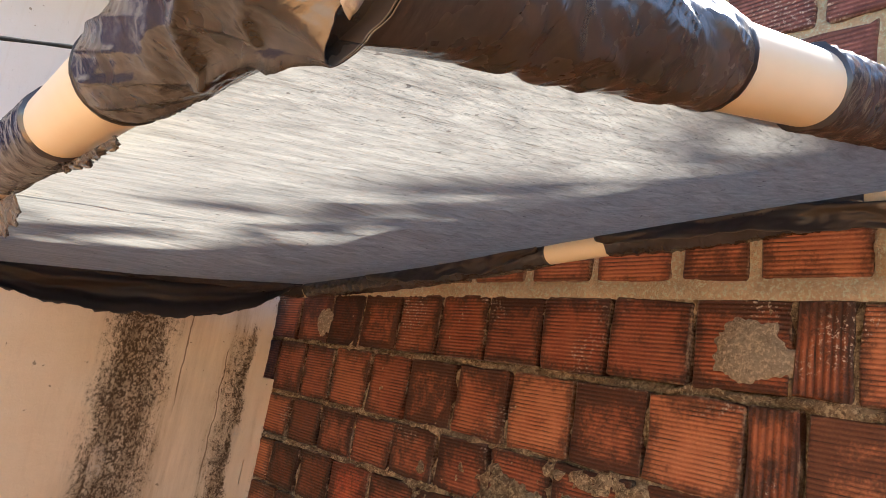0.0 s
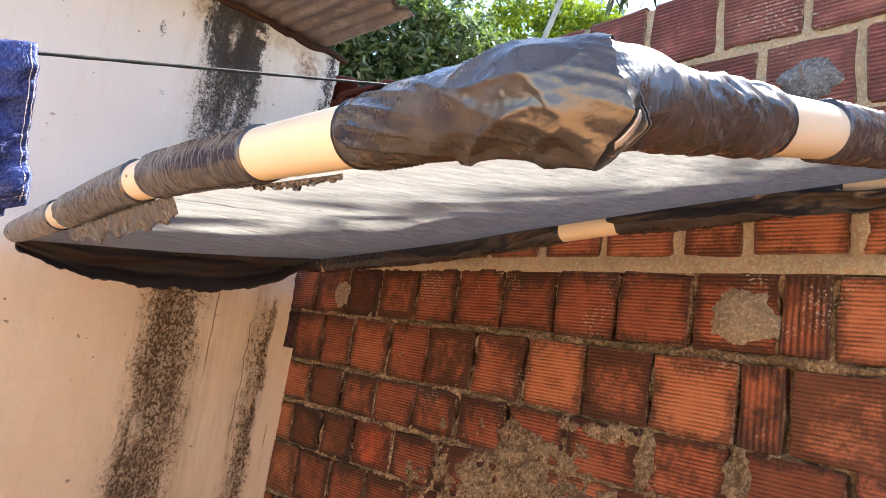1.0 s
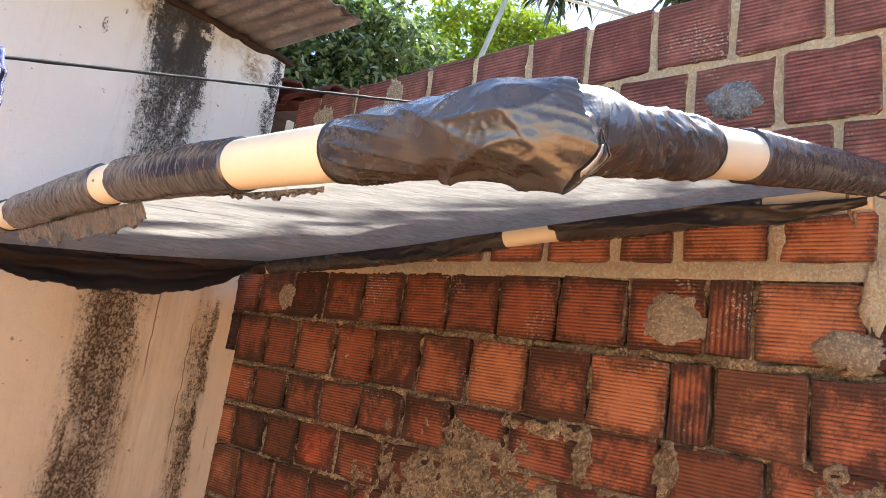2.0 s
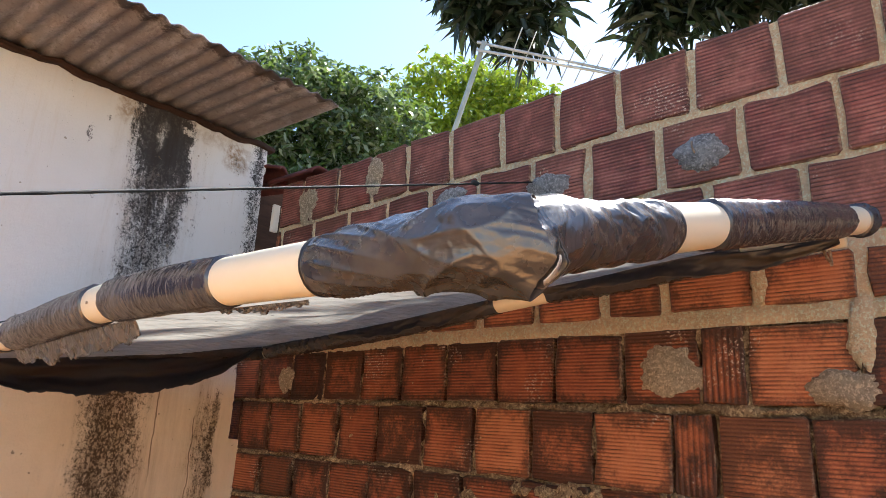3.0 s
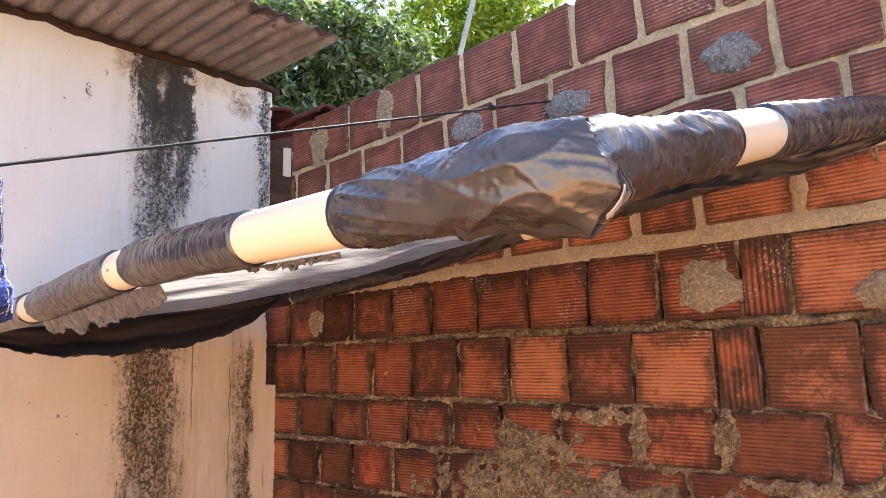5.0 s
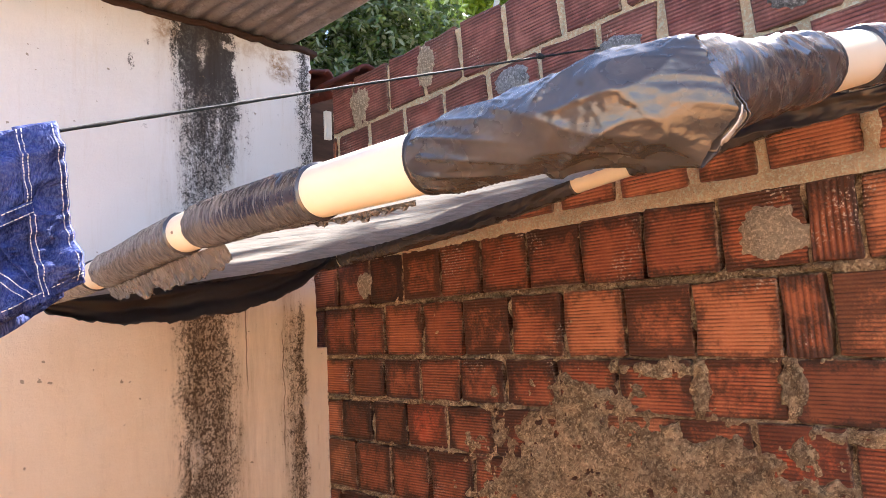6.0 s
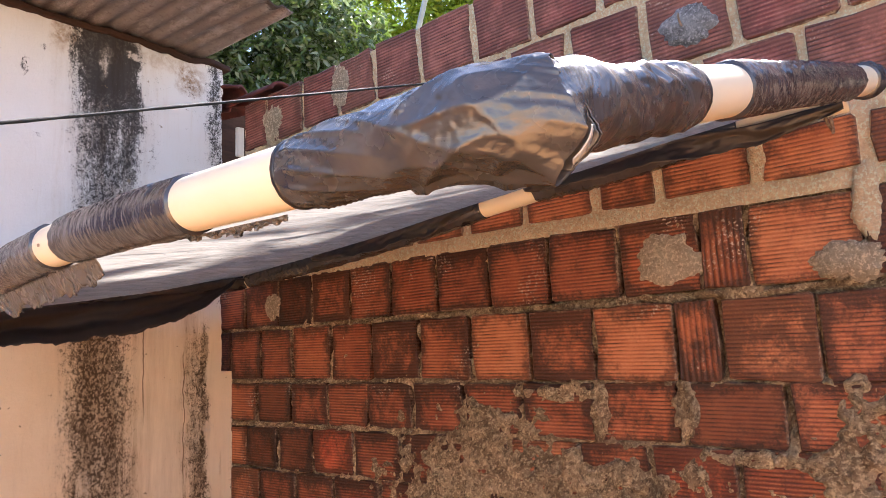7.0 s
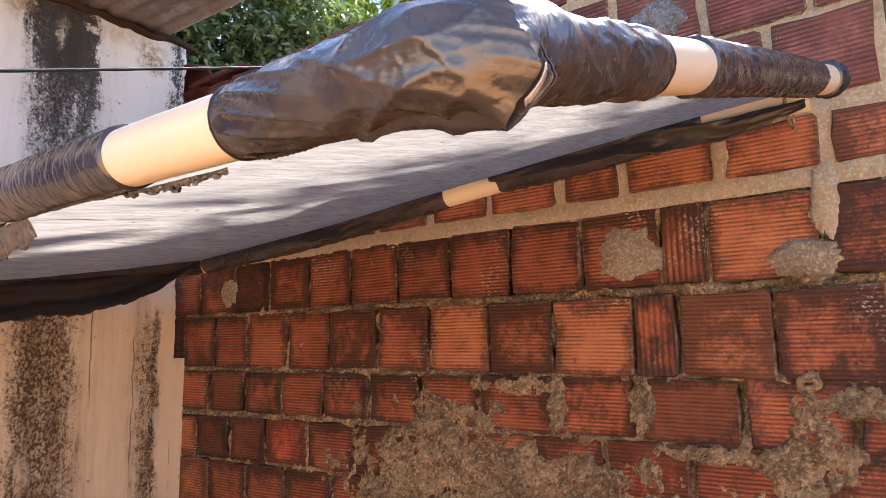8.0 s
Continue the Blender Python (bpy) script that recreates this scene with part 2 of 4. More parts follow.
    c = g.mix(g.math("MULTIPLY", peeled, g.ramp(speck, [(0.4, 0.8), (0.55, 0.0)])), c, (0.5, 0.46, 0.41))
    thin = g.math("ADD", x, g.math("MULTIPLY", g.math("SUBTRACT", g.noise(9, 4, 0.6), 0.5), 0.03))
    for at, low, high, wide in ((-0.385, 1.36, 1.78, 0.0034), (-0.225, 1.1, 1.62, 0.003)):
        crack = g.math("MULTIPLY", fall(off(thin, at), wide, wide * 0.4), g.math("MULTIPLY", fall(z, low, low + 0.1), fall(z, high + 0.02, high)))
        c = g.mix(g.math("MULTIPLY", crack, 0.75), c, (0.13, 0.08, 0.045))
    c = g.mix(g.ramp(g.noise(34, 2, 0.5), [(0.245, 0.7), (0.26, 0.0)]), c, (0.2, 0.15, 0.1))
    g.color(c)
    low = g.bump(g.noise(9, 5, 0.6), 0.35, 0.012)
    low = g.bump(g.math("SUBTRACT", 1.0, black), 0.35, 0.003, low)
    g.bump(g.noise(120, 5, 0.75), 0.3, 0.004, low)
    return g.mat


M_PLASTER = plaster_material()


def simple(name, a, b, scale=20, rough=0.8, spec=0.3, bump=0.3, metal=0.0, stretch=(1, 1, 1), dist=0.004):
    g = Graph(name, rough, spec, metal)
    v = g.mapped(stretch)
    g.color(g.mix(g.ramp(g.noise(scale, 6, 0.65, v), [(0.3, 0.0), (0.7, 1.0)]), a, b))
    if bump:
        g.bump(g.noise(scale * 3, 5, 0.7, v), bump, dist)
    return g.mat


def roof_material():
    """Fibre cement gone brown and grey, with pale lime bloom and dark mould along its edge."""
    g = Graph("grey_fibre_cement", 0.9, 0.2)
    x, y, z = g.sep()
    c = g.mix(g.ramp(g.noise(7, 6, 0.7, g.mapped((1, 0.3, 1))), [(0.32, 0.0), (0.68, 1.0)]), (0.165, 0.137, 0.125), (0.3, 0.262, 0.245))
    c = g.mix(g.ramp(g.noise(16, 7, 0.8, g.mapped((1, 0.35, 1), (0, 0, 0), (4, 1, 2))), [(0.5, 0.0), (0.64, 0.6)]), c, (0.44, 0.395, 0.37))
    c = g.mix(g.ramp(g.noise(60, 5, 0.8), [(0.34, 0.55), (0.46, 0.0)]), c, (0.1, 0.07, 0.055))
    edge = g.ramp(g.math("ADD", g.math("ADD", y, 0.62), g.math("MULTIPLY", g.math("SUBTRACT", 0.5, g.noise(9, 5, 0.7)), 0.5)), [(0.0, 0.9), (0.05, 0.0)])
    g.color(g.mix(edge, c, (0.05, 0.034, 0.027)))
    g.bump(g.noise(60, 6, 0.75), 0.5, 0.004)
    return g.mat


def sheet_material():
    """Thin grey plastic sheet that lets the sun glow through."""
    g = Graph("grey_translucent_sheet", 0.5, 0.35)
    v = g.mapped((0.9, 15, 15), (0, 0, -33))
    c = g.mix(g.ramp(g.noise(5, 6, 0.7, v), [(0.3, 0.0), (0.7, 1.0)]), (0.158, 0.15, 0.132), (0.3, 0.286, 0.25))
    c = g.mix(g.ramp(g.noise(90, 2, 0.5), [(0.26, 0.8), (0.285, 0.0)]), c, (0.06, 0.05, 0.045))
    # long wavy wrinkles, their shade drawn as dark lines in the colour
    wave = g.noise(1.0, 3, 0.45, g.mapped((0.7, 9, 9), (0, 0, -33), (3, 1, 0)))
    line = g.ramp(g.math("ABSOLUTE", g.math("SUBTRACT", g.math("FRACT", g.math("MULTIPLY", wave, 9.0)), 0.5)), [(0.0, 1.0), (0.09, 0.0)])
    c = g.mix(g.math("MULTIPLY", line, g.ramp(g.noise(2.5, 4, 0.6), [(0.42, 0.0), (0.6, 0.5)])), c, (0.1, 0.09, 0.08))
    g.color(g.mix(1.0, c, (1.7, 1.7, 1.7), "MULTIPLY"))
    h = g.noise(4, 5, 0.55, v)
    low = g.bump(h, 0.8, 0.02)
    nrm = g.bump(g.noise(5, 4, 0.6, g.mapped((3, 60, 60), (0, 0, -33))), 0.6, 0.006, low)
    tr = g.tree.nodes.new("ShaderNodeBsdfTranslucent")
    g.link(c, tr.inputs["Color"])
    g.link(nrm, tr.inputs["Normal"])
    ms = g.tree.nodes.new("ShaderNodeMixShader")
    ms.inputs[0].default_value = 0.62
    g.link(g.bsdf.outputs[0], ms.inputs[1])
    g.link(tr.outputs[0], ms.inputs[2])
    g.link(ms.outputs[0], g.tree.nodes["Material Output"].inputs["Surface"])
    return g.mat


def black_plastic(name, tone, rough, stretch=(1, 1, 1), fold=0.5, scale=18):
    g = Graph(name, rough, 0.9)
    v = g.mapped(stretch, (12, 8, 15))
    g.color(g.mix(g.ramp(g.noise(7, 5, 0.7), [(0.4, 0.0), (0.7, 1.0)]), tone, tuple(2.0 * q for q in tone)))
    low = g.bump(g.noise(scale, 3, 0.5, v, 0.4), fold, 0.012)
    g.bump(g.noise(scale * 5, 3, 0.6, v), 0.25 * fold, 0.004, low)
    g.put(g.bsdf.inputs["Roughness"], g.ramp(g.noise(24, 4, 0.6), [(0.35, rough - 0.05), (0.65, rough + 0.1)]))
    return g.mat


M_SHEET = sheet_material()
M_WRAP = black_plastic("black_plastic_wrap", (0.034, 0.032, 0.036), 0.17, (1, 5, 1.2), 0.3, 9)
M_WRAP_X = black_plastic("black_plastic_wrap_short_creases", (0.034, 0.032, 0.036), 0.17, (5, 1, 1.2), 0.3, 9)
M_BAG = black_plastic("black_plastic_bag", (0.042, 0.038, 0.037), 0.22, (2.4, 1.0, 1.6), 0.45, 14)
M_TORN_PALE = simple("pale_torn_plastic", (0.55, 0.52, 0.48), (0.4, 0.37, 0.34), 60, 0.35, 0.5, 0.4)
M_FLAP = black_plastic("dull_black_plastic", (0.011, 0.0075, 0.0065), 0.44, (1, 1, 1), 0.25, 12)
M_PVC = simple("cream_pvc", (0.83, 0.75, 0.58), (0.8, 0.7, 0.52), 9, 0.32, 0.5, 0.04)
M_ROOF = roof_material()
M_TIMBER = simple("rotten_timber", (0.075, 0.038, 0.026), (0.02, 0.012, 0.009), 18, 0.9, 0.2, 0.6, 0.0, (0.2, 1, 1))
M_TERRACOTTA = simple("dark_terracotta", (0.13, 0.03, 0.025), (0.045, 0.014, 0.012), 16, 0.8, 0.3, 0.4)
# floor out of view, its orange chosen to throw warm light upwards
M_FLOOR = simple("orange_bounce_floor", (0.72, 0.375, 0.14), (0.6, 0.29, 0.1), 3, 0.9, 0.2, 0.4)
M_GROUND = simple("dry_ground", (0.3, 0.22, 0.14), (0.16, 0.13, 0.07), 0.8, 0.95, 0.1, 0.5)
M_YARD = simple("plain_render", (0.6, 0.5, 0.38), (0.5, 0.41, 0.3), 2, 0.9, 0.2, 0.2)
M_ROPE = simple("dark_green_rope", (0.006, 0.008, 0.007), (0.035, 0.037, 0.035), 260, 0.7, 0.3, 0.6)
M_STEEL = simple("galvanised_steel", (0.55, 0.57, 0.58), (0.36, 0.38, 0.4), 14, 0.45, 0.5, 0.1, 0.6)
M_MAST = simple("weathered_mast", (0.42, 0.45, 0.42), (0.26, 0.29, 0.27), 10, 0.6, 0.4, 0.1, 0.3)
M_RUST = simple("rusty_wire", (0.5, 0.4, 0.3), (0.16, 0.07, 0.03), 60, 0.7, 0.4, 0.4, 0.4)
M_STITCH = simple("white_thread", (0.75, 0.74, 0.72), (0.6, 0.58, 0.55), 90, 0.8, 0.2, 0.2)
M_CLOUD = simple("cloud_white_glow", (0.9, 0.9, 0.9), (0.85, 0.86, 0.88), 0.01, 1.0, 0.0, 0.0)
M_WINDOW_FRAME = simple("white_painted_board", (0.74, 0.73, 0.72), (0.6, 0.58, 0.56), 12, 0.6, 0.3, 0.2)


# the clouds glow a little in place of sunlight scattered through them
cg = M_CLOUD.node_tree.nodes["Principled BSDF"]
cg.inputs["Emission Color"].default_value, cg.inputs["Emission Strength"].default_value = (1, 1, 1, 1), 0.22


def denim():
    g = Graph("blue_denim", 0.8, 0.25)
    c = g.mix(g.ramp(g.noise(17, 6, 0.75), [(0.36, 0.0), (0.64, 1.0)]), (0.011, 0.019, 0.095), (0.04, 0.066, 0.26))
    c = g.mix(g.ramp(g.noise(420, 3, 0.7, g.mapped((1, 1, 0.35), (0, 35, 0))), [(0.42, 0.0), (0.62, 0.35)]), c, (0.17, 0.22, 0.42))
    g.color(c)
    low = g.bump(g.noise(11, 5, 0.65, None, 1.2), 1.0, 0.03)
    g.bump(g.noise(60, 4, 0.7), 0.4, 0.005, low)
    return g.mat


M_DENIM = denim()


def leaf_material(name, tones, gloss=0.35, clear=(0.16, 0.26, 0.02)):
    g = Graph(name, gloss, 0.5)
    isl = g.tree.nodes.new("ShaderNodeNewGeometry").outputs["Random Per Island"]
    c = g.ramp(isl, [(i / (len(tones) - 1), t) for i, t in enumerate(tones)])
    g.color(c)
    tr = g.tree.nodes.new("ShaderNodeBsdfTranslucent")
    g.link(g.mix(0.5, c, clear), tr.inputs["Color"])
    ms = g.tree.nodes.new("ShaderNodeMixShader")
    ms.inputs[0].default_value = 0.3
    g.link(g.bsdf.outputs[0], ms.inputs[1])
    g.link(tr.outputs[0], ms.inputs[2])
    g.link(ms.outputs[0], g.tree.nodes["Material Output"].inputs["Surface"])
    return g.mat


# the palest tone paints in sun glints, the darkest ones shaded gaps in the crown
M_LEAF_GREY = leaf_material("grey_green_leaf", [(0.035, 0.07, 0.02), (0.11, 0.17, 0.06), (0.02, 0.04, 0.012), (0.28, 0.34, 0.22), (0.045, 0.08, 0.02)], 0.22)
M_LEAF_LIGHT = leaf_material("yellow_green_leaf", [(0.19, 0.28, 0.015), (0.28, 0.36, 0.02), (0.11, 0.19, 0.015), (0.33, 0.38, 0.03)])
M_LEAF_DARK = leaf_material("dark_green_leaf", [(0.014, 0.024, 0.012), (0.024, 0.038, 0.018), (0.01, 0.02, 0.01)], 0.3, (0.02, 0.035, 0.01))
M_BARK = simple("grey_bark", (0.16, 0.13, 0.1), (0.07, 0.055, 0.045), 12, 0.9, 0.2, 0.7)


# ---- mesh helpers ----
def mesh_of(name, verts, faces, material, smooth=False):
    me = bpy.data.meshes.new(name)
    me.from_pydata([tuple(v) for v in verts], [], faces)
    me.update()
    me.materials.append(material)
    if smooth:
        me.shade_smooth()
    return me


def part_mesh(name, me, parent=None, label=""):
    ob = new(name, me)
    ob.parent = parent
    return tagged(ob, label)


def part(name, bm, material, parent=None, label="", smooth=False):
    me = bpy.data.meshes.new(name)
    bmesh.ops.recalc_face_normals(bm, faces=bm.faces)
    bm.to_mesh(me)
    bm.free()
    me.materials.append(material)
    if smooth:
        me.shade_smooth()
    return part_mesh(name, me, parent, label)


def box(bm, lo, hi, bevel=0.0):
    made = bmesh.ops.create_cube(bm, size=1.0, matrix=Matrix.LocRotScale([(a + b) / 2 for a, b in zip(lo, hi)], None, [b - a for a, b in zip(lo, hi)]))
    if bevel:
        edges = {e for v in made["verts"] for e in v.link_edges}
        bmesh.ops.bevel(bm, geom=list(edges), offset=bevel, segments=2, affect="EDGES", profile=0.6)
    return bm


def empty(name, place=(0, 0, 0)):
    ob = new(name)
    ob.location = place
    ob.empty_display_size = 0.05
    return ob


def spline(points, n):
    """n places along a smooth curve through the points."""
    p = [Vector(q) for q in points]
    p = [2 * p[0] - p[1], *p, 2 * p[-1] - p[-2]]
    out = []
    spans = len(p) - 3
    for i in range(n):
        u = i / (n - 1) * spans
        k = min(int(u), spans - 1)
        f = u - k
        a, b, c, d = p[k:k + 4]
        out.append(0.5 * (2 * b + (c - a) * f + (2 * a - 5 * b + 4 * c - d) * f * f + (3 * b - a - 3 * c + d) * f ** 3))
    return out


def sub_path(path, u0, u1, n):
    """The stretch of a polyline between two fractions of its length, in n places."""
    a = np.array([tuple(v) for v in path])
    s = np.concatenate([[0], np.cumsum(np.linalg.norm(np.diff(a, axis=0), axis=1))])
    q = np.linspace(u0, u1, n) * s[-1]
    return [Vector([float(np.interp(x, s, a[:, k])) for k in range(3)]) for x in q]


def tube(name, path, radius, material, parent=None, around=24, label="", caps=True, shift=None):
    """A tube along a path; radius(u, angle) with angle 90 degrees at the top; shift(u, angle) adds a vector."""
    n = len(path)
    verts, faces = [], []
    for i, p in enumerate(path):
        t = (path[min(i + 1, n - 1)] - path[max(i - 1, 0)]).normalized()
        side = t.cross(Vector((0, 0, 1))).normalized()
        if side.length < 0.5:
            side = Vector((1, 0, 0))
        up = side.cross(t)
        for j in range(around):
            a = 2 * math.pi * j / around
            r = radius(i / (n - 1), a) if callable(radius) else radius
            v = p + r * (math.cos(a) * side + math.sin(a) * up)
            verts.append(v + shift(i / (n - 1), a) if shift else v)
    for i in range(n - 1):
        for j in range(around):
            k = (j + 1) % around
            faces.append((i * around + j, i * around + k, (i + 1) * around + k, (i + 1) * around + j))
    if caps:
        faces.append(tuple(range(around - 1, -1, -1)))
        faces.append(tuple((n - 1) * around + j for j in range(around)))
    me = mesh_of(name, verts, faces, material, True)
    return part_mesh(name, me, parent, label)


def sheet(name, fn, nu, nv, material, parent=None, label="", thick=0.0, smooth=True):
    """A curved sheet fn(u, v), with a real thickness where one is given."""
    verts = [fn(i / (nu - 1), j / (nv - 1)) for i in range(nu) for j in range(nv)]
    faces = [(i * nv + j, i * nv + j + 1, (i + 1) * nv + j + 1, (i + 1) * nv + j) for i in range(nu - 1) for j in range(nv - 1)]
    ob = part_mesh(name, mesh_of(name, verts, faces, material, smooth), parent, label)
    if thick:
        m = ob.modifiers.new("thickness", "SOLIDIFY")
        m.thickness, m.offset = thick, 0
    return ob


def nz(x, y=0.0, z=0.0, octaves=3):
    return noise.fractal(Vector((x, y, z)), 0.7, 2.0, octaves)


def ridge(x, y, z, octaves=2):
    """Sharp-edged folds: 1 on the crest, falling off to both sides."""
    return 1.0 - min(1.0, 2.2 * abs(nz(x, y, z, octaves)))


def ease(x, a, b):
    f = max(0.0, min(1.0, (x - a) / (b - a)))
    return f * f * (3 - 2 * f)


# ---- ground, floor and the walls ----
bm = bmesh.new()
bmesh.ops.create_grid(bm, x_segments=40, y_segments=40, size=300)
for v in bm.verts:
    v.co.z = -0.06 + (0.3 * nz(v.co.x * 0.02, v.co.y * 0.02) - 0.3 if v.co.length > 25 else 0)
tagged(part("ground", bm, M_GROUND), "dry bare ground reaching out past the yard", "ground", kind="structure")
tagged(part("floor", box(bmesh.new(), (-5.0, -6.0, -0.05), (0.0, 0.0, 0.0)), M_FLOOR), "orange cement floor of the back yard, unseen, coloured for warm bounce", "floor", kind="structure")
# added out of view: closes the yard and bounces warm sun on to the walls
tagged(part("wall_west_bounce", box(bmesh.new(), (-4.35, -6.0, 0), (-4.2, -0.021, 1.9)), M_YARD), "plain rendered yard wall, added out of view", "wall", kind="structure")
tagged(part("wall_south", box(bmesh.new(), (-4.35, -6.15, 0), (0.12, -6.001, 1.9)), M_YARD), "plain rendered yard wall, added out of view", "wall", kind="structure")

PLASTER_Y = -0.02
bm = bmesh.new()
box(bm, (-5.0, PLASTER_Y, 0), (-0.062, 0.14, 2.835))
box(bm, (-0.0615, PLASTER_Y + 0.003, 0), (-0.008, 0.14, 1.545))
bmesh.ops.subdivide_edges(bm, edges=[e for e in bm.edges if abs(e.verts[0].co.z - e.verts[1].co.z) > 1 and e.verts[0].co.x > -0.07], cuts=150)
for v in bm.verts:
    if v.co.x > -0.02 or (v.co.x > -0.0625 and v.co.x < -0.0619):
        v.co.x += 0.007 * nz(v.co.z * 11, 3.0, v.co.x * 9, 3) + 0.004 * nz(v.co.z * 60, 1.0, 4.0, 2)
tagged(part("wall_north", bm, M_PLASTER), "white plastered house wall with black damp mould streaks", "wall", kind="structure")
# the dark room behind the house wall
bm = bmesh.new()
box(bm, (-5.0, 3.0, 0), (0.0, 3.1, 2.83))
tagged(part("wall_house_back", bm, M_YARD), "plain back wall of the house", "wall", kind="structure")

# courses of the brick wall: base and height where the house begins, rise per metre, joints along y, material
JOINTS = {
    "low": (0.2, -0.1, -0.31, -0.52, -0.73, -0.94, -1.15, -1.36, -1.57, -1.78, -1.99, -2.2, -2.41, -2.62),
    "c5": (0.2, 0.0, -0.205, -0.424, -0.634, -0.854, -1.07, -1.28, -1.49, -1.7, -1.91, -2.12, -2.33, -2.54, -2.75),
    "c4": (0.2, 0.09, -0.11, -0.312, -0.518, -0.733, -0.953, -1.17, -1.385, -1.6, -1.8, -2.008, -2.232, -2.45, -2.66),
    "c3": (0.2, 0.015, -0.188, -0.394, -0.602, -0.81, -1.016, -1.218, -1.433, -1.655, -1.885, -2.125, -2.34, -2.55, -2.76),
    "c2": (0.2, -0.005, -0.211, -0.41, -0.625, -0.832, -1.046, -1.255, -1.462, -1.664, -1.88, -1.99, -2.197, -2.41, -2.62),
    "c1": (0.2, 0.09, -0.11, -0.32, -0.522, -0.729, -0.928, -1.129, -1.332, -1.54, -1.748, -1.955, -2.068, -2.3, -2.51, -2.72),
    "mid": (0.2, 0.03, -0.18, -0.395, -0.61, -0.825, -1.04, -1.255, -1.468, -1.69, -1.865, -2.1, -2.32, -2.54, -2.76),
    "a3": (0.2, -0.03, -0.25, -0.46, -0.68, -0.9, -1.12, -1.335, -1.555, -1.775, -1.992, -2.214, -2.436, -2.65, -2.87),
    "a2": (0.2, 0.09, -0.135, -0.35, -0.57, -0.79, -1.006, -1.222, -1.438, -1.637, -1.858, -2.08, -2.304, -2.53, -2.75),
    "a1": (0.2, -0.04, -0.26, -0.48, -0.69, -0.875, -1.09, -1.31, -1.528, -1.735, -1.955, -2.175, -2.4, -2.61, -2.83),
}
COURSES = [
    ("low", 0.78, 0.17, 0.035, 0.014), ("c5", 0.975, 0.185, 0.035, 0.014), ("c4", 1.172, 0.15, 0.033, 0.015), ("c3", 1.35, 0.142, 0.022, 0.014),
    ("c2", 1.515, 0.188, 0.014, 0.011), ("c1", 1.716, 0.182, 0.022, 0.01), ("mid", 1.93, 0.113, 0.03, 0.022),
    ("a3", 2.045, 0.185, 0.045, 0.02), ("a2", 2.245, 0.19, 0.045, 0.02), ("a1", 2.452, 0.2, 0.046, 0.02),
]
TONES = {  # one letter a brick, along each old course
    "low": "mdmdmdmmdmdmd", "c5": "-odddmmdmddmd", "c4": "-oDDrddmomrddd", "c3": "-mDddddddmDmdd", "c2": "-ddmdmmomooomdd",
    "c1": "-mmDmdddddmdodd", "mid": "oooooooooooooo",
}
WALL_S = -2.75


def wall_top(y):
    return 2.655 + 0.046 * -y


# the wall's body: flat at the back, lumpy mortar at the front where the joints are seen
def blob(y, z, cy, cz, ry, rz):
    """1 inside an uneven round patch, falling to 0 at its edge."""
    d = math.hypot((y - cy) / ry, (z - cz) / rz) + 0.5 * nz(y * 8, z * 8, cy * 7, 4) + 0.2 * nz(y * 45, z * 45, 2.0, 2)
    return max(0.0, min(1.0, (1.0 - d) / 0.3))


SMEARS = [  # old mortar thrown over the bricks low on the wall: y, z, half width, half height
    (-1.27, 1.26, 0.33, 0.22), (-1.2, 1.08, 0.42, 0.2), (-1.62, 1.28, 0.26, 0.1), (-1.52, 1.14, 0.3, 0.16), (-1.86, 1.17, 0.3, 0.12),
    (-1.9, 1.46, 0.04, 0.09), (-1.67, 1.45, 0.03, 0.08), (-1.55, 1.5, 0.13, 0.03), (-1.9, 1.32, 0.05, 0.06), (-2.25, 1.2, 0.1, 0.3), (-2.35, 1.5, 0.12, 0.035), (-2.12, 1.37, 0.2, 0.025),
]


def mortar_sheet(name, z0, z1, base, material, label, smears, parent):
    step = 0.0075
    beds = [(b[1] + a[1] + a[2]) / 2 for a, b in zip(COURSES, COURSES[1:])]
    tilts = [(b[3] + a[3]) / 2 for a, b in zip(COURSES, COURSES[1:])]
    ys = np.arange(0.2, WALL_S - 0.001, -step)
    zs = np.arange(z0, z1 + 0.001, step)
    verts, faces = [], []
    for y in ys:
        for z in zs:
            zz = z + 0.035 * -y * (z - 0.7) / 1.4
            bed = min(abs(zz - (b - t * y) + 0.007 * nz(y * 9, b * 5, 2.0, 3)) for b, t in zip(beds[:5], tilts[:5]))
            out = max(0.0, min(1.0, (0.014 - bed) / 0.008)) * (0.75 + 0.9 * nz(y * 16, 0.3 + zz * 3, 8.0, 3))
            fill = ease(nz(y * 7, zz * 9, 4.4, 3), -0.12, 0.3)
            x = base + 0.016 - 0.027 * fill - 0.033 * out * (1 - 0.75 * fill) - 0.008 * nz(y * 28, zz * 28, 3.1, 3) - 0.0065 * nz(y * 70, zz * 70, 1.7, 2)
            for s in smears:
                if abs(y - s[0]) < s[2] * 1.4 and abs(zz - s[1]) < s[3] * 1.6:
                    x = min(x, base - 0.031 * blob(y, zz, *s) * (1 + 0.6 * nz(y * 32, zz * 32, 9, 4)) if blob(y, zz, *s) > 0 else x)
            verts.append((x, y, zz))
    n = len(zs)
    for i in range(len(ys) - 1):
        for j in range(n - 1):
            faces.append((i * n + j, i * n + j + 1, (i + 1) * n + j + 1, (i + 1) * n + j))
    return part_mesh(name, mesh_of(name, verts, faces, material, True), parent, label)


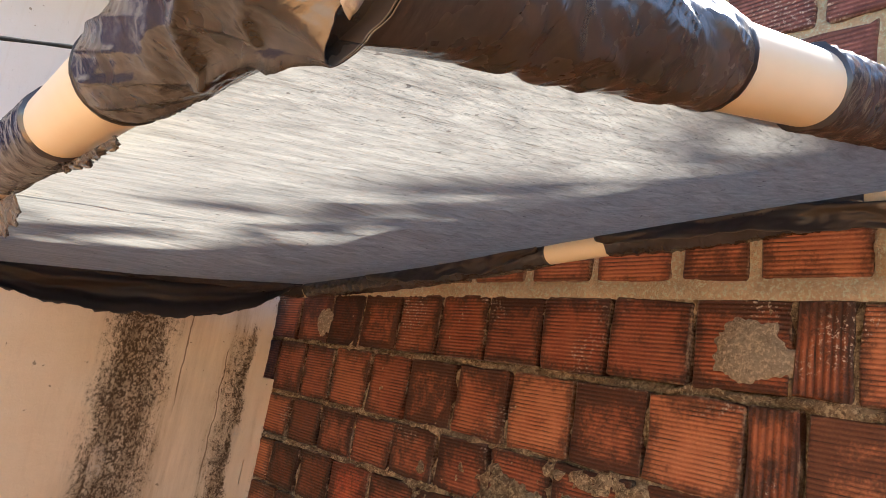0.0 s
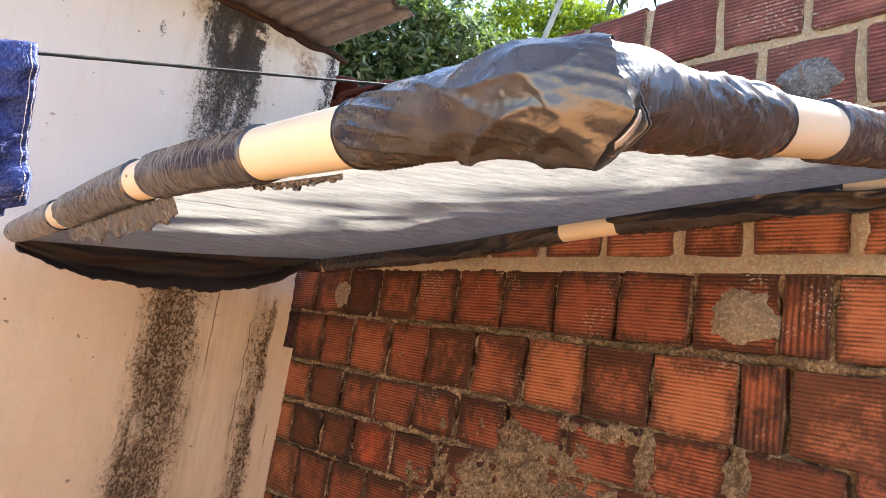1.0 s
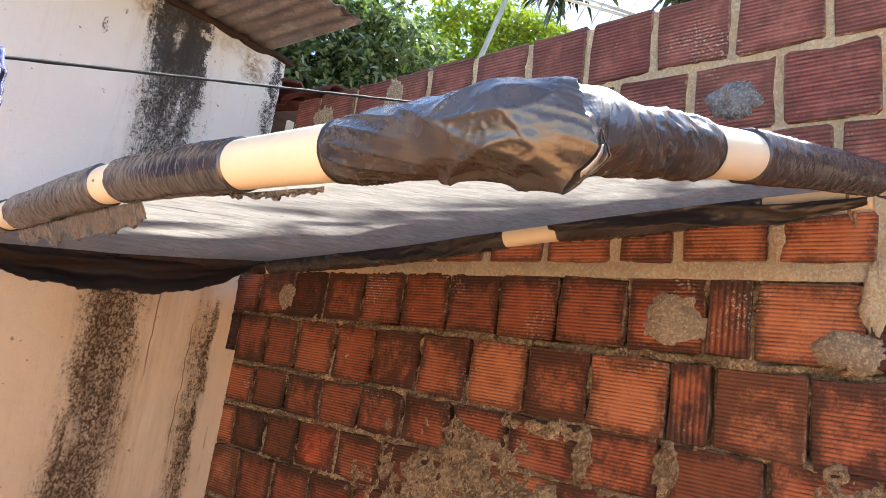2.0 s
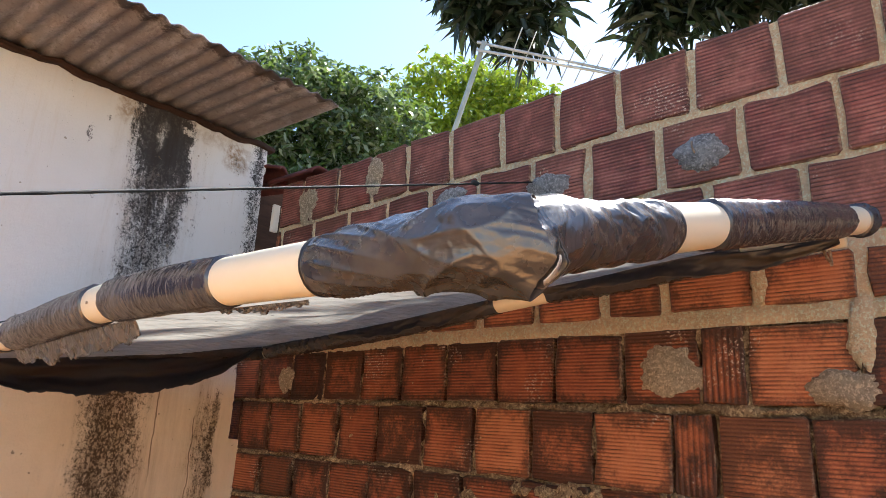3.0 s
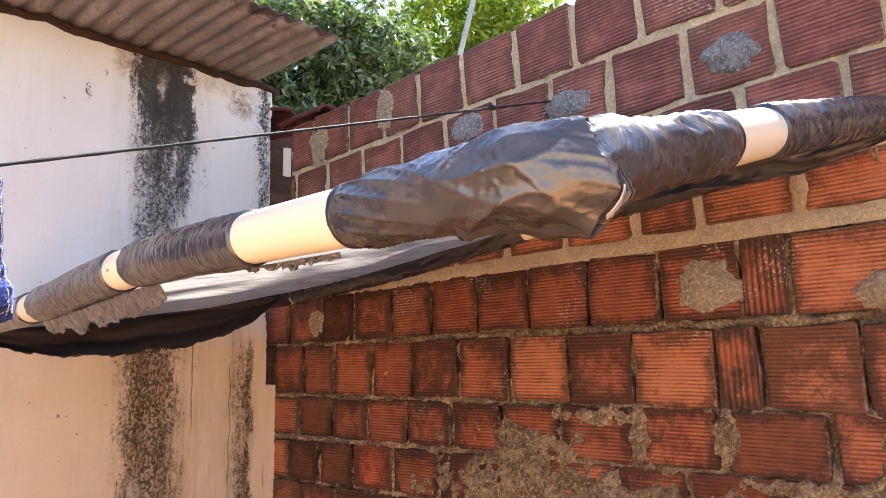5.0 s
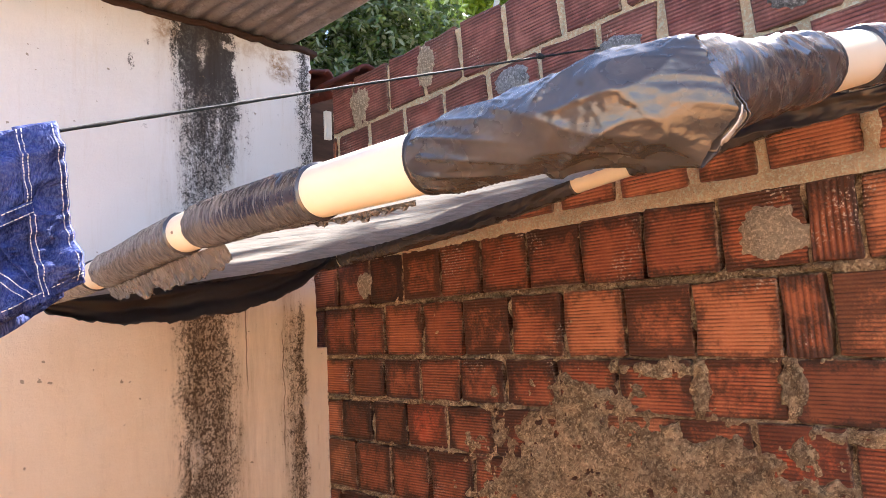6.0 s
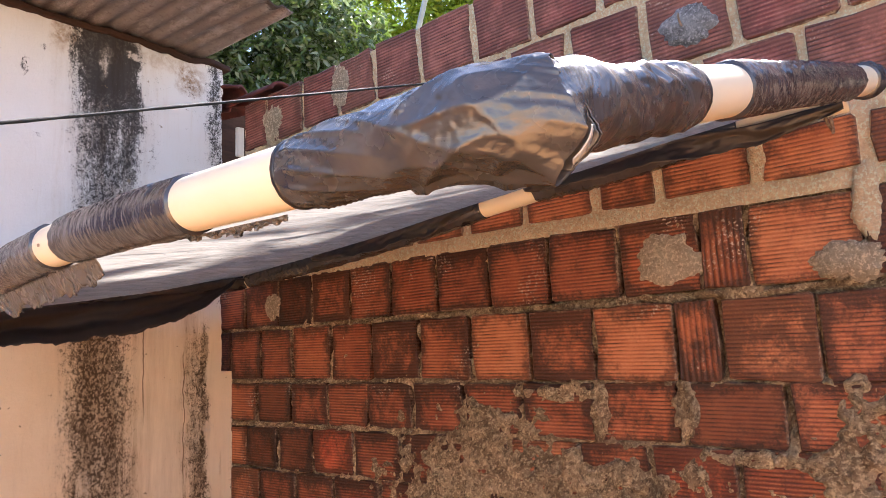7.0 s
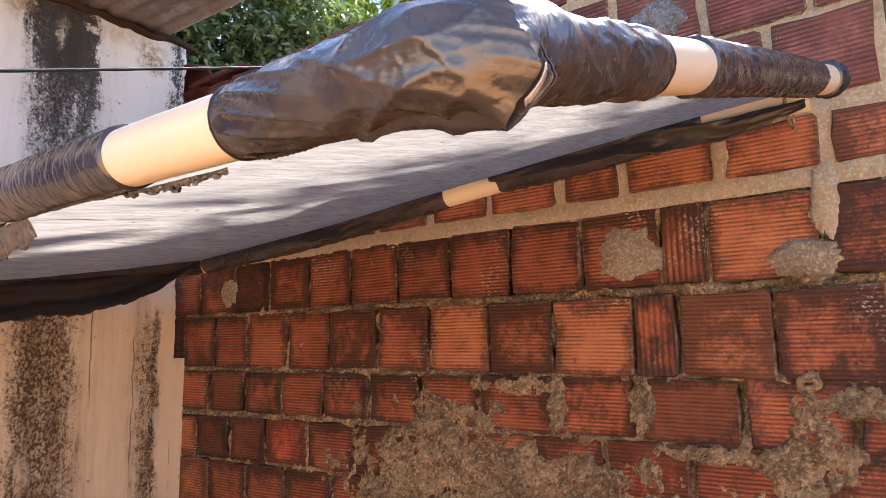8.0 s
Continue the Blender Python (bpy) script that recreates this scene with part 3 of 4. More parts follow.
brick_wall = tagged(empty("wall_east", (0, 0, 0)), "rough hollow clay brick wall, old orange courses under newer red ones", "wall", kind="structure")
bm = bmesh.new()
box(bm, (0.03, -6.0, 0.0), (0.12, 3.0, 1.9))
box(bm, (0.031, -6.0, 1.901), (0.12, -0.1, 2.64))
part("core", bm, M_MORTAR_OLD, brick_wall)
bm = bmesh.new()
box(bm, (0.0, -6.0, 0.0), (0.029, WALL_S - 0.02, 2.64))
box(bm, (0.0, WALL_S - 0.019, 0.0), (0.029, 0.2, 0.76))
part("plain_stretch", bm, M_BRICK_OLD, brick_wall, "plain brick stretch past the corner")
mortar_sheet("old_mortar", 0.72, 1.9, 0.012, M_MORTAR_OLD, "lumpy grey-brown mortar smeared over the lower bricks", SMEARS, brick_wall)
bm = bmesh.new()
n_y = 240
rows_z = [1.886 + i * 0.01426 for i in range(54)]
lines = []
for i in range(n_y):
    y = -0.1 - i * (-0.1 - WALL_S) / (n_y - 1)
    col = []
    for k, z in enumerate(rows_z):
        zz = z + (z - 1.9) / 0.742 * (wall_top(y) - 0.012 - rows_z[-1]) + 0.03 * -y * (1 - (z - 1.9) / 0.742)
        col.append(bm.verts.new((0.001 - 0.011 * math.exp(-((z - 1.902) / 0.019) ** 2) - 0.006 * nz(y * 30, zz * 30, 5.5, 3) - 0.003 * nz(y * 90, zz * 90, 2.2, 2), y, zz)))
    top = bm.verts.new((0.12, y, col[-1].co.z))
    col.append(top)
    lines.append(col)
for a, b in zip(lines, lines[1:]):
    for k in range(len(a) - 1):
        bm.faces.new((a[k], a[k + 1], b[k + 1], b[k]))
part("pale_mortar", bm, M_MORTAR_NEW, brick_wall, "pale lumpy mortar of the newer courses", True)

# ---- the roof of the house ----
roof = tagged(empty("roof", (-2.4, -0.3, 2.86)), "grey corrugated fibre cement eaves sheet, stained underneath", "roof", kind="structure")
PITCH = 0.07


def roof_sheet(u, v):
    x = -4.2 + u * (4.2 - 0.155) + 0.07 * v * u
    y = -0.615 + v * 1.9
    z = 2.858 + (0.0072 + 0.001 * nz(x * 2, y)) * math.sin(2 * math.pi * x / PITCH) + 0.03 * v - 0.012 * (1 - u) + 0.004 * nz(x * 3, y * 3)
    return Vector((x, y + (0.006 * nz(x * 30, 0.0, 4.0) if v == 0 else 0), z))


r = sheet("corrugated_sheet", roof_sheet, 640, 12, M_ROOF, roof, "", 0.006)
r.matrix_parent_inverse = roof.matrix_basis.inverted()
bm = bmesh.new()
box(bm, (-4.9, -0.036, 2.822), (-0.03, 0.1, 2.846), 0.006)
bmesh.ops.subdivide_edges(bm, edges=[e for e in bm.edges if e.calc_length() > 1], cuts=160)
for v in bm.verts:
    v.co.z += 0.012 * nz(v.co.x * 9, v.co.y * 20, 1.0)
    v.co.y += 0.008 * nz(v.co.x * 11, v.co.z * 20, 6.0)
tagged(part("eaves_beam", bm, M_TIMBER), "dark rotten timber wall plate under the eaves", "beam", kind="structure")

# ---- the canopy ----
R = 0.0293
LEFT = spline([(-1.29, -2.272, 1.822), (-1.2836, -2.037, 1.8226), (-1.278, -1.858, 1.823), (-1.272, -1.52, 1.819), (-1.24, -1.0, 1.787), (-1.15, -0.2, 1.775)], 160)
FRONT = spline([(-1.29, -2.272, 1.8205), (-1.02, -2.281, 1.8976), (-0.89, -2.288, 1.9352), (-0.6, -2.305, 2.016), (-0.272, -2.3286, 2.102), (-0.13, -2.347, 2.139)], 160)
BACK = spline([(-0.068, -2.30, 2.132), (-0.062, -1.9, 2.095), (-0.06, -1.45, 2.044), (-0.06, -0.9, 1.975), (-0.06, -0.18, 1.905)], 90)
FAR = spline([(-1.17, -0.2, 1.778), (-0.6, -0.19, 1.845), (-0.05, -0.185, 1.905)], 60)


def share(path, axis, value):
    """The share of a path's length at which one coordinate takes a value."""
    q = np.array([tuple(v) for v in path])
    d = np.concatenate([[0], np.cumsum(np.linalg.norm(np.diff(q, axis=0), axis=1))])
    order = np.argsort(q[:, axis])
    return float(np.interp(value, q[order, axis], d[order]) / d[-1])


def pick(line, u):
    """A place on a polyline of evenly spaced points."""
    f = max(0.0, min(1.0, u)) * (len(line) - 1)
    k = min(int(f), len(line) - 2)
    return line[k].lerp(line[k + 1], f - k)


canopy = tagged(empty("sun_canopy", (-0.7, -1.3, 0.0)), "home-made canopy of cream plastic pipes wrapped in black plastic", "canopy")


def under(ob):
    ob.matrix_parent_inverse = canopy.matrix_basis.inverted()
    return ob


for nm, path in (("left_pipe", sub_path(LEFT, 0.03, 1, 120)), ("front_pipe", sub_path(FRONT, 0.05, 1, 90)), ("back_pipe", BACK), ("far_pipe", FAR)):
    under(tube(nm, path, R, M_PVC, canopy, 28, "smooth cream pvc pipe"))


def wrap(path, u0, u1, seed, amp=0.0011, swell=0.0, n=170, mat=M_WRAP, lean=2.0, rings=17):
    """Thin plastic wound round a pipe, with fine slanting creases."""
    def radius(u, a):
        crease = 1.3 * ridge(u * rings + lean * math.sin(a), 1.2 * math.cos(a), seed + 1.2 * math.sin(a), 2) ** 3 - 0.3
        lump = nz(u * 5, 1.4 * math.cos(a), seed * 3 + 1.4 * math.sin(a), 2)
        return R + 0.0034 + swell * math.sin(math.pi * u) + amp * crease + 0.0012 * lump
    return under(tube("plastic_wrap", sub_path(path, u0, u1, n), radius, mat, canopy, 40, "wrinkled shiny black plastic wrap"))


wrap(LEFT, share(LEFT, 1, -1.858), share(LEFT, 1, -1.557), 1.0, 0.0009)
wrap(LEFT, share(LEFT, 1, -1.49), 0.575, 2.0, 0.0012)
wrap(LEFT, 0.615, 0.97, 3.0, 0.0013)
wrap(FRONT, share(FRONT, 0, -0.89), share(FRONT, 0, -0.272), 4.0, 0.0017, 0.0, 330, M_WRAP_X, 2.0, 26)
wrap(FRONT, share(FRONT, 0, -0.177), 1.003, 5.0, 0.0026, 0.002, 40, M_WRAP_X)
wrap(BACK, 0.44, 0.98, 6.0, 0.0028, 0.006)
wrap(BACK, 0.1, 0.355, 7.0, 0.0028, 0.008)
wrap(FAR, 0.03, 0.98, 8.0, 0.004, 0.002)

under(tube("screw", [Vector((-1.298, -1.515, 1.8145)), Vector((-1.3025, -1.515, 1.814))], lambda u, a: 0.0022, M_RUST, canopy, 10, "small rusty screw in the pipe"))

# the bag tied over the near corner: it runs on past the corner, flattened, and hangs below the pipe
AXIS = spline([(-1.2836, -2.037, 1.8226), (-1.288, -2.15, 1.8235), (-1.291, -2.24, 1.8245), (-1.289, -2.285, 1.8245)], 60)


def bag(u, v):
    """u from the tied end to the open end at the corner, v once round, 0 on the outside and a quarter at the top."""
    a = 2 * math.pi * (v + 0.64)
    deg = math.degrees(a) % 360
    c = pick(AXIS, u)
    tie = ease(u, 0.0, 0.1)
    tw = a + 2.2 * u
    fold = ridge(u * 1.6, 0.75 * math.cos(tw), 0.75 * math.sin(tw) + 3.0, 1) ** 3
    fold2 = ridge(u * 3.4 + 4, 0.8 * math.cos(a - 1.4 * u), 0.8 * math.sin(a - 1.4 * u) + 9.0, 1) ** 3
    fan = (1 - abs(math.sin(6 * tw + 3 * u))) ** 2 * (1 - ease(u, 0.1, 0.5)) * ease(u, 0.0, 0.06)
    r = R + 0.0016 + tie * ((0.0038 * fold + 0.0032 * fold2) * (0.35 + 0.65 * ease(u, 0.2, 0.5)) + 0.0034 * fan) + 0.003 * ease(u, 0.2, 0.6) + 0.0005 * nz(u * 30, 4 * math.cos(a), 4 * math.sin(a), 2)
    # the loose sheet hangs from the outer side of the pipe and ends in a straight lower edge
    deep = 0.005 * ease(u, 0.385, 0.41) + 0.011 * ease(u, 0.4, 0.9)
    away = deg - 266
    if away > 0:
        lean = math.acos(R / (R + deep + 1e-6))
        r = max(r, R / math.cos(lean - radians(away))) if radians(away) < lean else r
    else:
        r += deep * math.exp(-(away / 9) ** 2)
    # crumpled lines where the plastic was taped
    for at, wide in ((0.44, 0.02), (0.8, 0.03)):
        r += 0.0016 * math.exp(-((u - at - 0.05 * math.cos(a)) / wide) ** 2) * (0.4 + nz(u * 60, 9 * math.cos(a), 9 * math.sin(a), 2)) * ease(math.sin(a), -0.2, 0.3)
    p = c + Vector((-math.cos(a) * r, 0, math.sin(a) * r))
    # the open end: pressed flat into a slanting edge that juts out half way down
    up = math.sin(a)
    z = 1.812 + 0.0405 * up
    high = ease(z, 1.78, 1.853)
    jut = max(0.0, 1 - abs(z - 1.801) / (0.05 if z > 1.801 else 0.031))
    y = -2.285 - 0.012 * high - 0.031 * jut ** 1.1
    e = Vector((-1.279 - 0.016 * high - 0.01 * math.cos(a) + 0.003 * nz(z * 40, 3.0), y + 0.0025 * nz(z * 90, 1.0), z))
    return p.lerp(e, ease(u, 0.6, 1.02) ** 1.2)


under(sheet("corner_bag", bag, 170, 150, M_BAG, canopy, "crumpled shiny black plastic bag over the corner", 0.0008))
ELBOW = sub_path(FRONT, 0.0, share(FRONT, 0, -1.02), 110)


def elbow_radius(u, a):
    tie = min(1.0, (1 - u) / 0.06)
    fold = ridge(u * 5 + 0.8 * math.sin(a), 0.9 * math.cos(a), 7.7 + 0.6 * math.sin(a), 2)
    return R + 0.0015 + tie * (0.0035 * fold + 0.0015 * nz(u * 16 + math.sin(a), 1.5 * math.cos(a), 4.0, 2)) - 0.014 * (1 - ease(u, 0.0, 0.22))


under(tube("corner_wrap", ELBOW, elbow_radius, M_BAG, canopy, 80, "wrinkled shiny black plastic wrap"))


def corner_fold(u, v):
    """The bag drawn round the corner, from its pressed edge on to the front pipe."""
    a = 2 * math.pi * (v + 0.64)
    f = 0.3 * u
    c = pick(ELBOW, f)
    dart = ridge(2.2 * a / math.pi, u * 0.8, 5.0, 1) ** 3
    r = R + 0.0075 + 0.004 * dart * math.sin(math.pi * u) - 0.003 * u
    q = c + Vector((0.0, -math.cos(a) * r, math.sin(a) * r))
    return bag(0.995, v).lerp(q, 0.02 + 0.98 * ease(u, 0.0, 0.28))


under(sheet("corner_fold", corner_fold, 60, 120, M_BAG, canopy, "black plastic gathered round the corner", 0.0008))


def lip(u, v):
    """A pale strip of torn plastic hanging from the tip of the bag."""
    top = Vector((-1.29, -2.318, 1.803))
    return top + Vector((0.006 * v + 0.001 * nz(u * 4, v * 3, 1.0), 0.014 * u * u + 0.003 * v - 0.001, -0.019 * u - 0.002 * v * (1 + nz(u * 9, 2.0))))


under(sheet("torn_lip", lip, 24, 6, M_TORN_PALE, canopy, "pale torn edge of the plastic bag", 0.001))
for path in (sub_path(AXIS, 0.0, 0.02, 5), sub_path(ELBOW, 0.975, 1.0, 5)):
    under(tube("tie_cord", path, lambda q, a: R + 0.0026 + 0.0008 * nz(q * 3, math.cos(a) * 4, math.sin(a) * 4), M_FLAP, canopy, 32, "dark cord tied round the pipe"))


LEFT_N, BACK_N = sub_path(LEFT, 0.0, 1.0, 61), sub_path(list(reversed(BACK)), 0.0, 1.0, 61)[::-1]


def membrane(u, v):
    """u from the left pipe to the brick wall, v from the front pipe to the far pipe."""
    k = min(int(v * 60), 59)
    f = v * 60 - k
    a = LEFT_N[k].lerp(LEFT_N[k + 1], f) + Vector((0.01, 0, -0.02))
    b = BACK_N[k].lerp(BACK_N[k + 1], f) + Vector((-0.022, 0, 0.014))
    p = a.lerp(b, u)
    sag = math.sin(math.pi * u) * math.sin(math.pi * min(1, max(0, v))) ** 0.6
    p.z += -0.035 * sag
    along = p.x * 0.85 - p.y * 0.53
    across = p.x * 0.53 + p.y * 0.85
    p.z += 0.012 * sag * nz(along * 1.6, across * 11, 0.4, 3) + 0.004 * sag * nz(along * 4, across * 45, 2.0, 3)
    return p


under(sheet("plastic_sheet", membrane, 150, 180, M_SHEET, canopy, "thin grey plastic sheet stretched between the pipes"))


def far_flap(u, v):
    """The loose end of the sheet hanging below the far pipe."""
    p = pick(edge_of_far, u)
    drop = 0.18 * math.sin(math.pi * min(1, max(0, u * 1.02 + 0.06))) ** 0.55 * (1 + 0.12 * nz(u * 6, 0, 3.3)) * (0.9 if u < 0.8 else 0.9 - 2.0 * (u - 0.8))
    ragged = 0.008 * nz(u * 40, 5.0, 0, 3) if v == 1 else 0
    p.z += 0.012 - v * (drop + ragged)
    p.y += -0.022 - 0.03 * v * v + 0.014 * nz(u * 3 + v * 0.5, v * 4, 6.6, 2) + 0.012 * math.sin(v * 9 + u * 5) * v
    return p


edge_of_far = sub_path(FAR, 0.02, 1.0, 82)
under(sheet("hanging_flap", far_flap, 110, 26, M_FLAP, canopy, "loose black plastic hanging from the far pipe", 0.0015))


def torn(seed, u0, u1, deep, tilt):
    base = sub_path(LEFT, u0, u1, 61)

    def fn(u, v):
        p = pick(base, u)
        jag = 1 + 0.45 * nz(u * 5, seed, 0, 3) + 0.12 * nz(u * 40, seed, 2, 2)
        d = v * deep * max(0.15, jag) * math.sin(math.pi * min(1, max(0, 0.1 + 0.85 * u))) ** 0.5
        return p + Vector((0.012 + d * tilt + 0.007 * v * nz(u * 25, v * 2, seed, 3), 0, -R - 0.001 - d * 0.8 + 0.006 * v * nz(u * 20, seed, v, 2)))
    return under(sheet("torn_edge", fn, 120, 12, M_TORN, canopy, "ragged torn edge of grey plastic under the pipe", 0.001))


M_TORN = black_plastic("dusty_torn_plastic", (0.065, 0.058, 0.054), 0.25, (1, 3, 1), 0.8, 16)
torn(1.3, 0.13, 0.215, 0.008, 0.35)
torn(2.6, 0.325, 0.6, 0.042, 0.42)


def back_flap(u0, u1, deep, seed, low=0.0):
    line = sub_path(BACK, u0, u1, 72)

    def fn(u, v):
        p = pick(line, u)
        p.z += 0.012 - low * (1 - ease(u, 0.2, 0.5)) - v * deep * (0.35 + 0.65 * math.sin(math.pi * u) ** 0.6) * (1 + 0.3 * nz(u * 6, 0, seed) + (0.08 * nz(u * 50, 1.0, 2.0) if v == 1 else 0))
        p.x += -0.05 - 0.008 * nz(u * 10, v * 2, seed, 3) - 0.008 * math.sin(3 * v + 7 * u)
        return p
    under(sheet("hanging_flap", fn, 90, 14, M_FLAP, canopy, "loose black plastic hanging from the pipe", 0.0015))


back_flap(0.0, 0.36, 0.05, 7.0, 0.03)
back_flap(0.44, 0.78, 0.05, 9.0)

# wire hook that holds the back pipe to the brick wall
hook = tagged(empty("wall_hook", (-0.03, -2.262, 2.1)), "rusty wire hook fixed in the brick wall under the pipe", "hook")
w = tube("wire", spline([(0.02, -2.262, 2.085), (-0.03, -2.262, 2.082), (-0.06, -2.26, 2.09), (-0.1, -2.26, 2.115), (-0.1, -2.26, 2.15), (-0.068, -2.26, 2.166), (-0.035, -2.26, 2.15), (-0.03, -2.264, 2.1), (-0.036, -2.266, 2.07)], 50), 0.0035, M_RUST, hook, 8)
w.matrix_parent_inverse = hook.matrix_basis.inverted()

# ---- clothes line and jeans ----
ROPE_A, ROPE_B = Vector((-4.19, -1.456, 1.044)), Vector((-0.004, -1.449, 2.429))


def rope_at(x):
    f = (x - ROPE_A.x) / (ROPE_B.x - ROPE_A.x)
    return ROPE_A.lerp(ROPE_B, f)


rope = tagged(empty("clothes_line", (-0.3, -1.45, 2.3)), "thin dark braided clothes line tied to the brick wall", "rope")
o = tube("cord", [rope_at(-4.19 + 4.186 * i / 200) for i in range(201)], lambda u, a: 0.0027 + 0.0004 * math.sin(900 * u + 2 * a), M_ROPE, rope, 10)
o.matrix_parent_inverse = rope.matrix_basis.inverted()
k = rope_at(-0.31)
o = tube("knot", spline([k + Vector((-0.012, 0, -0.004)), k + Vector((-0.004, 0.003, 0.003)), k + Vector((0.005, -0.003, 0.001)), k + Vector((0.012, 0, 0.004))], 14), lambda u, a: 0.003 + 0.0045 * math.sin(math.pi * u), M_ROPE, rope, 12)
o.matrix_parent_inverse = rope.matrix_basis.inverted()

jeans = tagged(empty("jeans", (-1.7, -1.47, 1.9)), "blue denim jeans with white stitching folded over the clothes line", "jeans")


def under_jeans(ob):
    ob.matrix_parent_inverse = jeans.matrix_basis.inverted()
    return ob


def cloth(offset, drop_r, drop_l, seed, x_r=-1.44, flare=0.035, back=1.0):
    def fn(u, v):
        top = rope_at(x_r - 0.5 * u)
        a = math.pi / 2 * min(1.0, v / 0.06)
        down = max(0.0, v - 0.03) * (drop_r + (drop_l - drop_r) * u)
        fold = 0.022 * nz(u * 7 + seed, v * 4, seed, 3) + 0.009 * ridge(u * 9 + 2 * v + seed, v * 7 - 3 * u, seed, 2) ** 2 + 0.008 * math.sin(9 * u + 4 * v + seed) * v
        return top + Vector((flare * v * (1 - u), back * (-(0.005 + offset) * math.sin(a) - fold * min(1, v * 6)), (0.004 + offset) * math.cos(a) - down))
    return fn


front = cloth(0.006, 0.215, 0.34, 2.0)
under_jeans(sheet("front_leg", front, 70, 60, M_DENIM, jeans, "", 0.003))
under_jeans(sheet("back_leg", cloth(0.004, 0.23, 0.43, 5.0, -1.448, 0.03, -1.0), 60, 60, M_DENIM, jeans, "", 0.003))
under_jeans(sheet("waistband", lambda u, v: front(u * 0.1, v) + Vector((0.001, -0.006 - 0.002 * math.sin(math.pi * u), 0.002)), 10, 60, M_DENIM, jeans, "", 0.004))
under_jeans(sheet("belt_loop", lambda u, v: front(0.085 + 0.2 * u, 0.42 + 0.075 * v + 0.06 * u) + Vector((0, -0.013 - 0.004 * math.sin(math.pi * u), 0)), 14, 6, M_DENIM, jeans, "", 0.003))
under_jeans(sheet("pocket_edge", lambda u, v: front(0.08 + 0.12 * (1 - u), 0.45 + 0.5 * u + 0.02 * v) + Vector((0, -0.007, 0)), 30, 4, M_DENIM, jeans, "", 0.002))
under_jeans(sheet("hem", lambda u, v: front(u * 0.98, 0.93 + 0.07 * v) + Vector((0, -0.006, 0)), 60, 5, M_DENIM, jeans, "", 0.004))


def stitches(fn, n, gap=0.35):
    bm = bmesh.new()
    for i in range(n):
        a, b = fn(i / n), fn((i + 1 - gap) / n)
        d = (b - a)
        m = Matrix.Translation((a + b) / 2) @ d.to_track_quat("Z", "Y").to_matrix().to_4x4()
        bmesh.ops.create_cone(bm, cap_ends=True, segments=5, radius1=0.0007, radius2=0.0007, depth=d.length, matrix=m)
    return under_jeans(part("stitching", bm, M_STITCH, jeans, "white double stitching"))


for uu in (0.004, 0.016, 0.086, 0.097):
    stitches(lambda q, w=uu: front(w, 0.03 + 0.95 * q) + Vector((0.001, -0.0102, 0.002)), 52)
stitches(lambda q: front(0.245 - 0.13 * q, 0.5 + 0.43 * q) + Vector((0, -0.0095, 0)), 34)
stitches(lambda q: front(0.262 - 0.13 * q, 0.5 + 0.43 * q) + Vector((0, -0.004, 0)), 34)
for vv in (0.43, 0.485):
    stitches(lambda q, w=vv: front(0.085 + 0.2 * q, w + 0.06 * q) + Vector((0, -0.0175 - 0.004 * math.sin(math.pi * q), 0)), 22)
stitches(lambda q: front(0.98 * q, 0.94) + Vector((0, -0.0095, 0)), 90)

# ---- clay tiles and the board in the gap at the end of the house wall ----
def clay_tile(place, turn, length=0.3):
    def fn(u, v):
        a = math.pi * u
        r0 = 0.055 + 0.012 * v
        return Vector((r0 * math.cos(a), length * v, r0 * 0.7 * math.sin(a) + 0.003 * nz(u * 5, v * 5, place[0])))
    ob = sheet("clay_tile", fn, 16, 10, M_TERRACOTTA, None, "", 0.011)
    ob.matrix_basis = pose(*place, *turn)
    return tagged(ob, "dark red clay roof tile lying on the wall top", "roof tile", "clay tiles on the wall")


clay_tile((0.03, -0.32, 2.675), (0, 4, -4), 0.34)
clay_tile((0.05, 0.02, 2.67), (2, -8, 10), 0.32)
clay_tile((0.015, -0.06, 2.715), (6, 25, 30), 0.26)
# dark sheet added in place of the shaded void in the gap
tagged(part("gap_shade_sheet", box(bmesh.new(), (-0.04, 0.3, 1.9), (0.6, 0.36, 2.8)), M_TIMBER), "dark sheet added for the shade in the gap beside the house", "wall", kind="structure")
bm = box(bmesh.new(), (0.03, 0.0, 2.47), (0.062, 0.02, 2.6), 0.003)
tagged(part("board", bm, M_WINDOW_FRAME), "narrow white painted board in the wall gap", "board")

# ---- cement patches on the brick wall ----
def patch(cy, cz, ry, rz, material, label, thick=0.016, seed=0.0):
    def fn(u, v):
        a, q = 2 * math.pi * u, v
        k = 1 + 0.24 * nz(1.4 * math.cos(a), 1.4 * math.sin(a), seed, 3) + 0.1 * nz(7 * math.cos(a), 7 * math.sin(a), seed, 2)
        y, z = cy + ry * q * k * math.cos(a), cz + rz * q * k * math.sin(a)
        h = thick * (1 - q ** 3) * (1 + 0.35 * nz(y * 30, z * 30, seed, 3)) + 0.003 * nz(y * 90, z * 90, seed, 2)
        return Vector((-0.009 - h + 0.012 * q ** 8, y, z))
    ob = sheet("cement_patch", fn, 73, 22, material, None, "", 0.0)
    tagged(ob, label, "patch", kind="structure")
    return ob


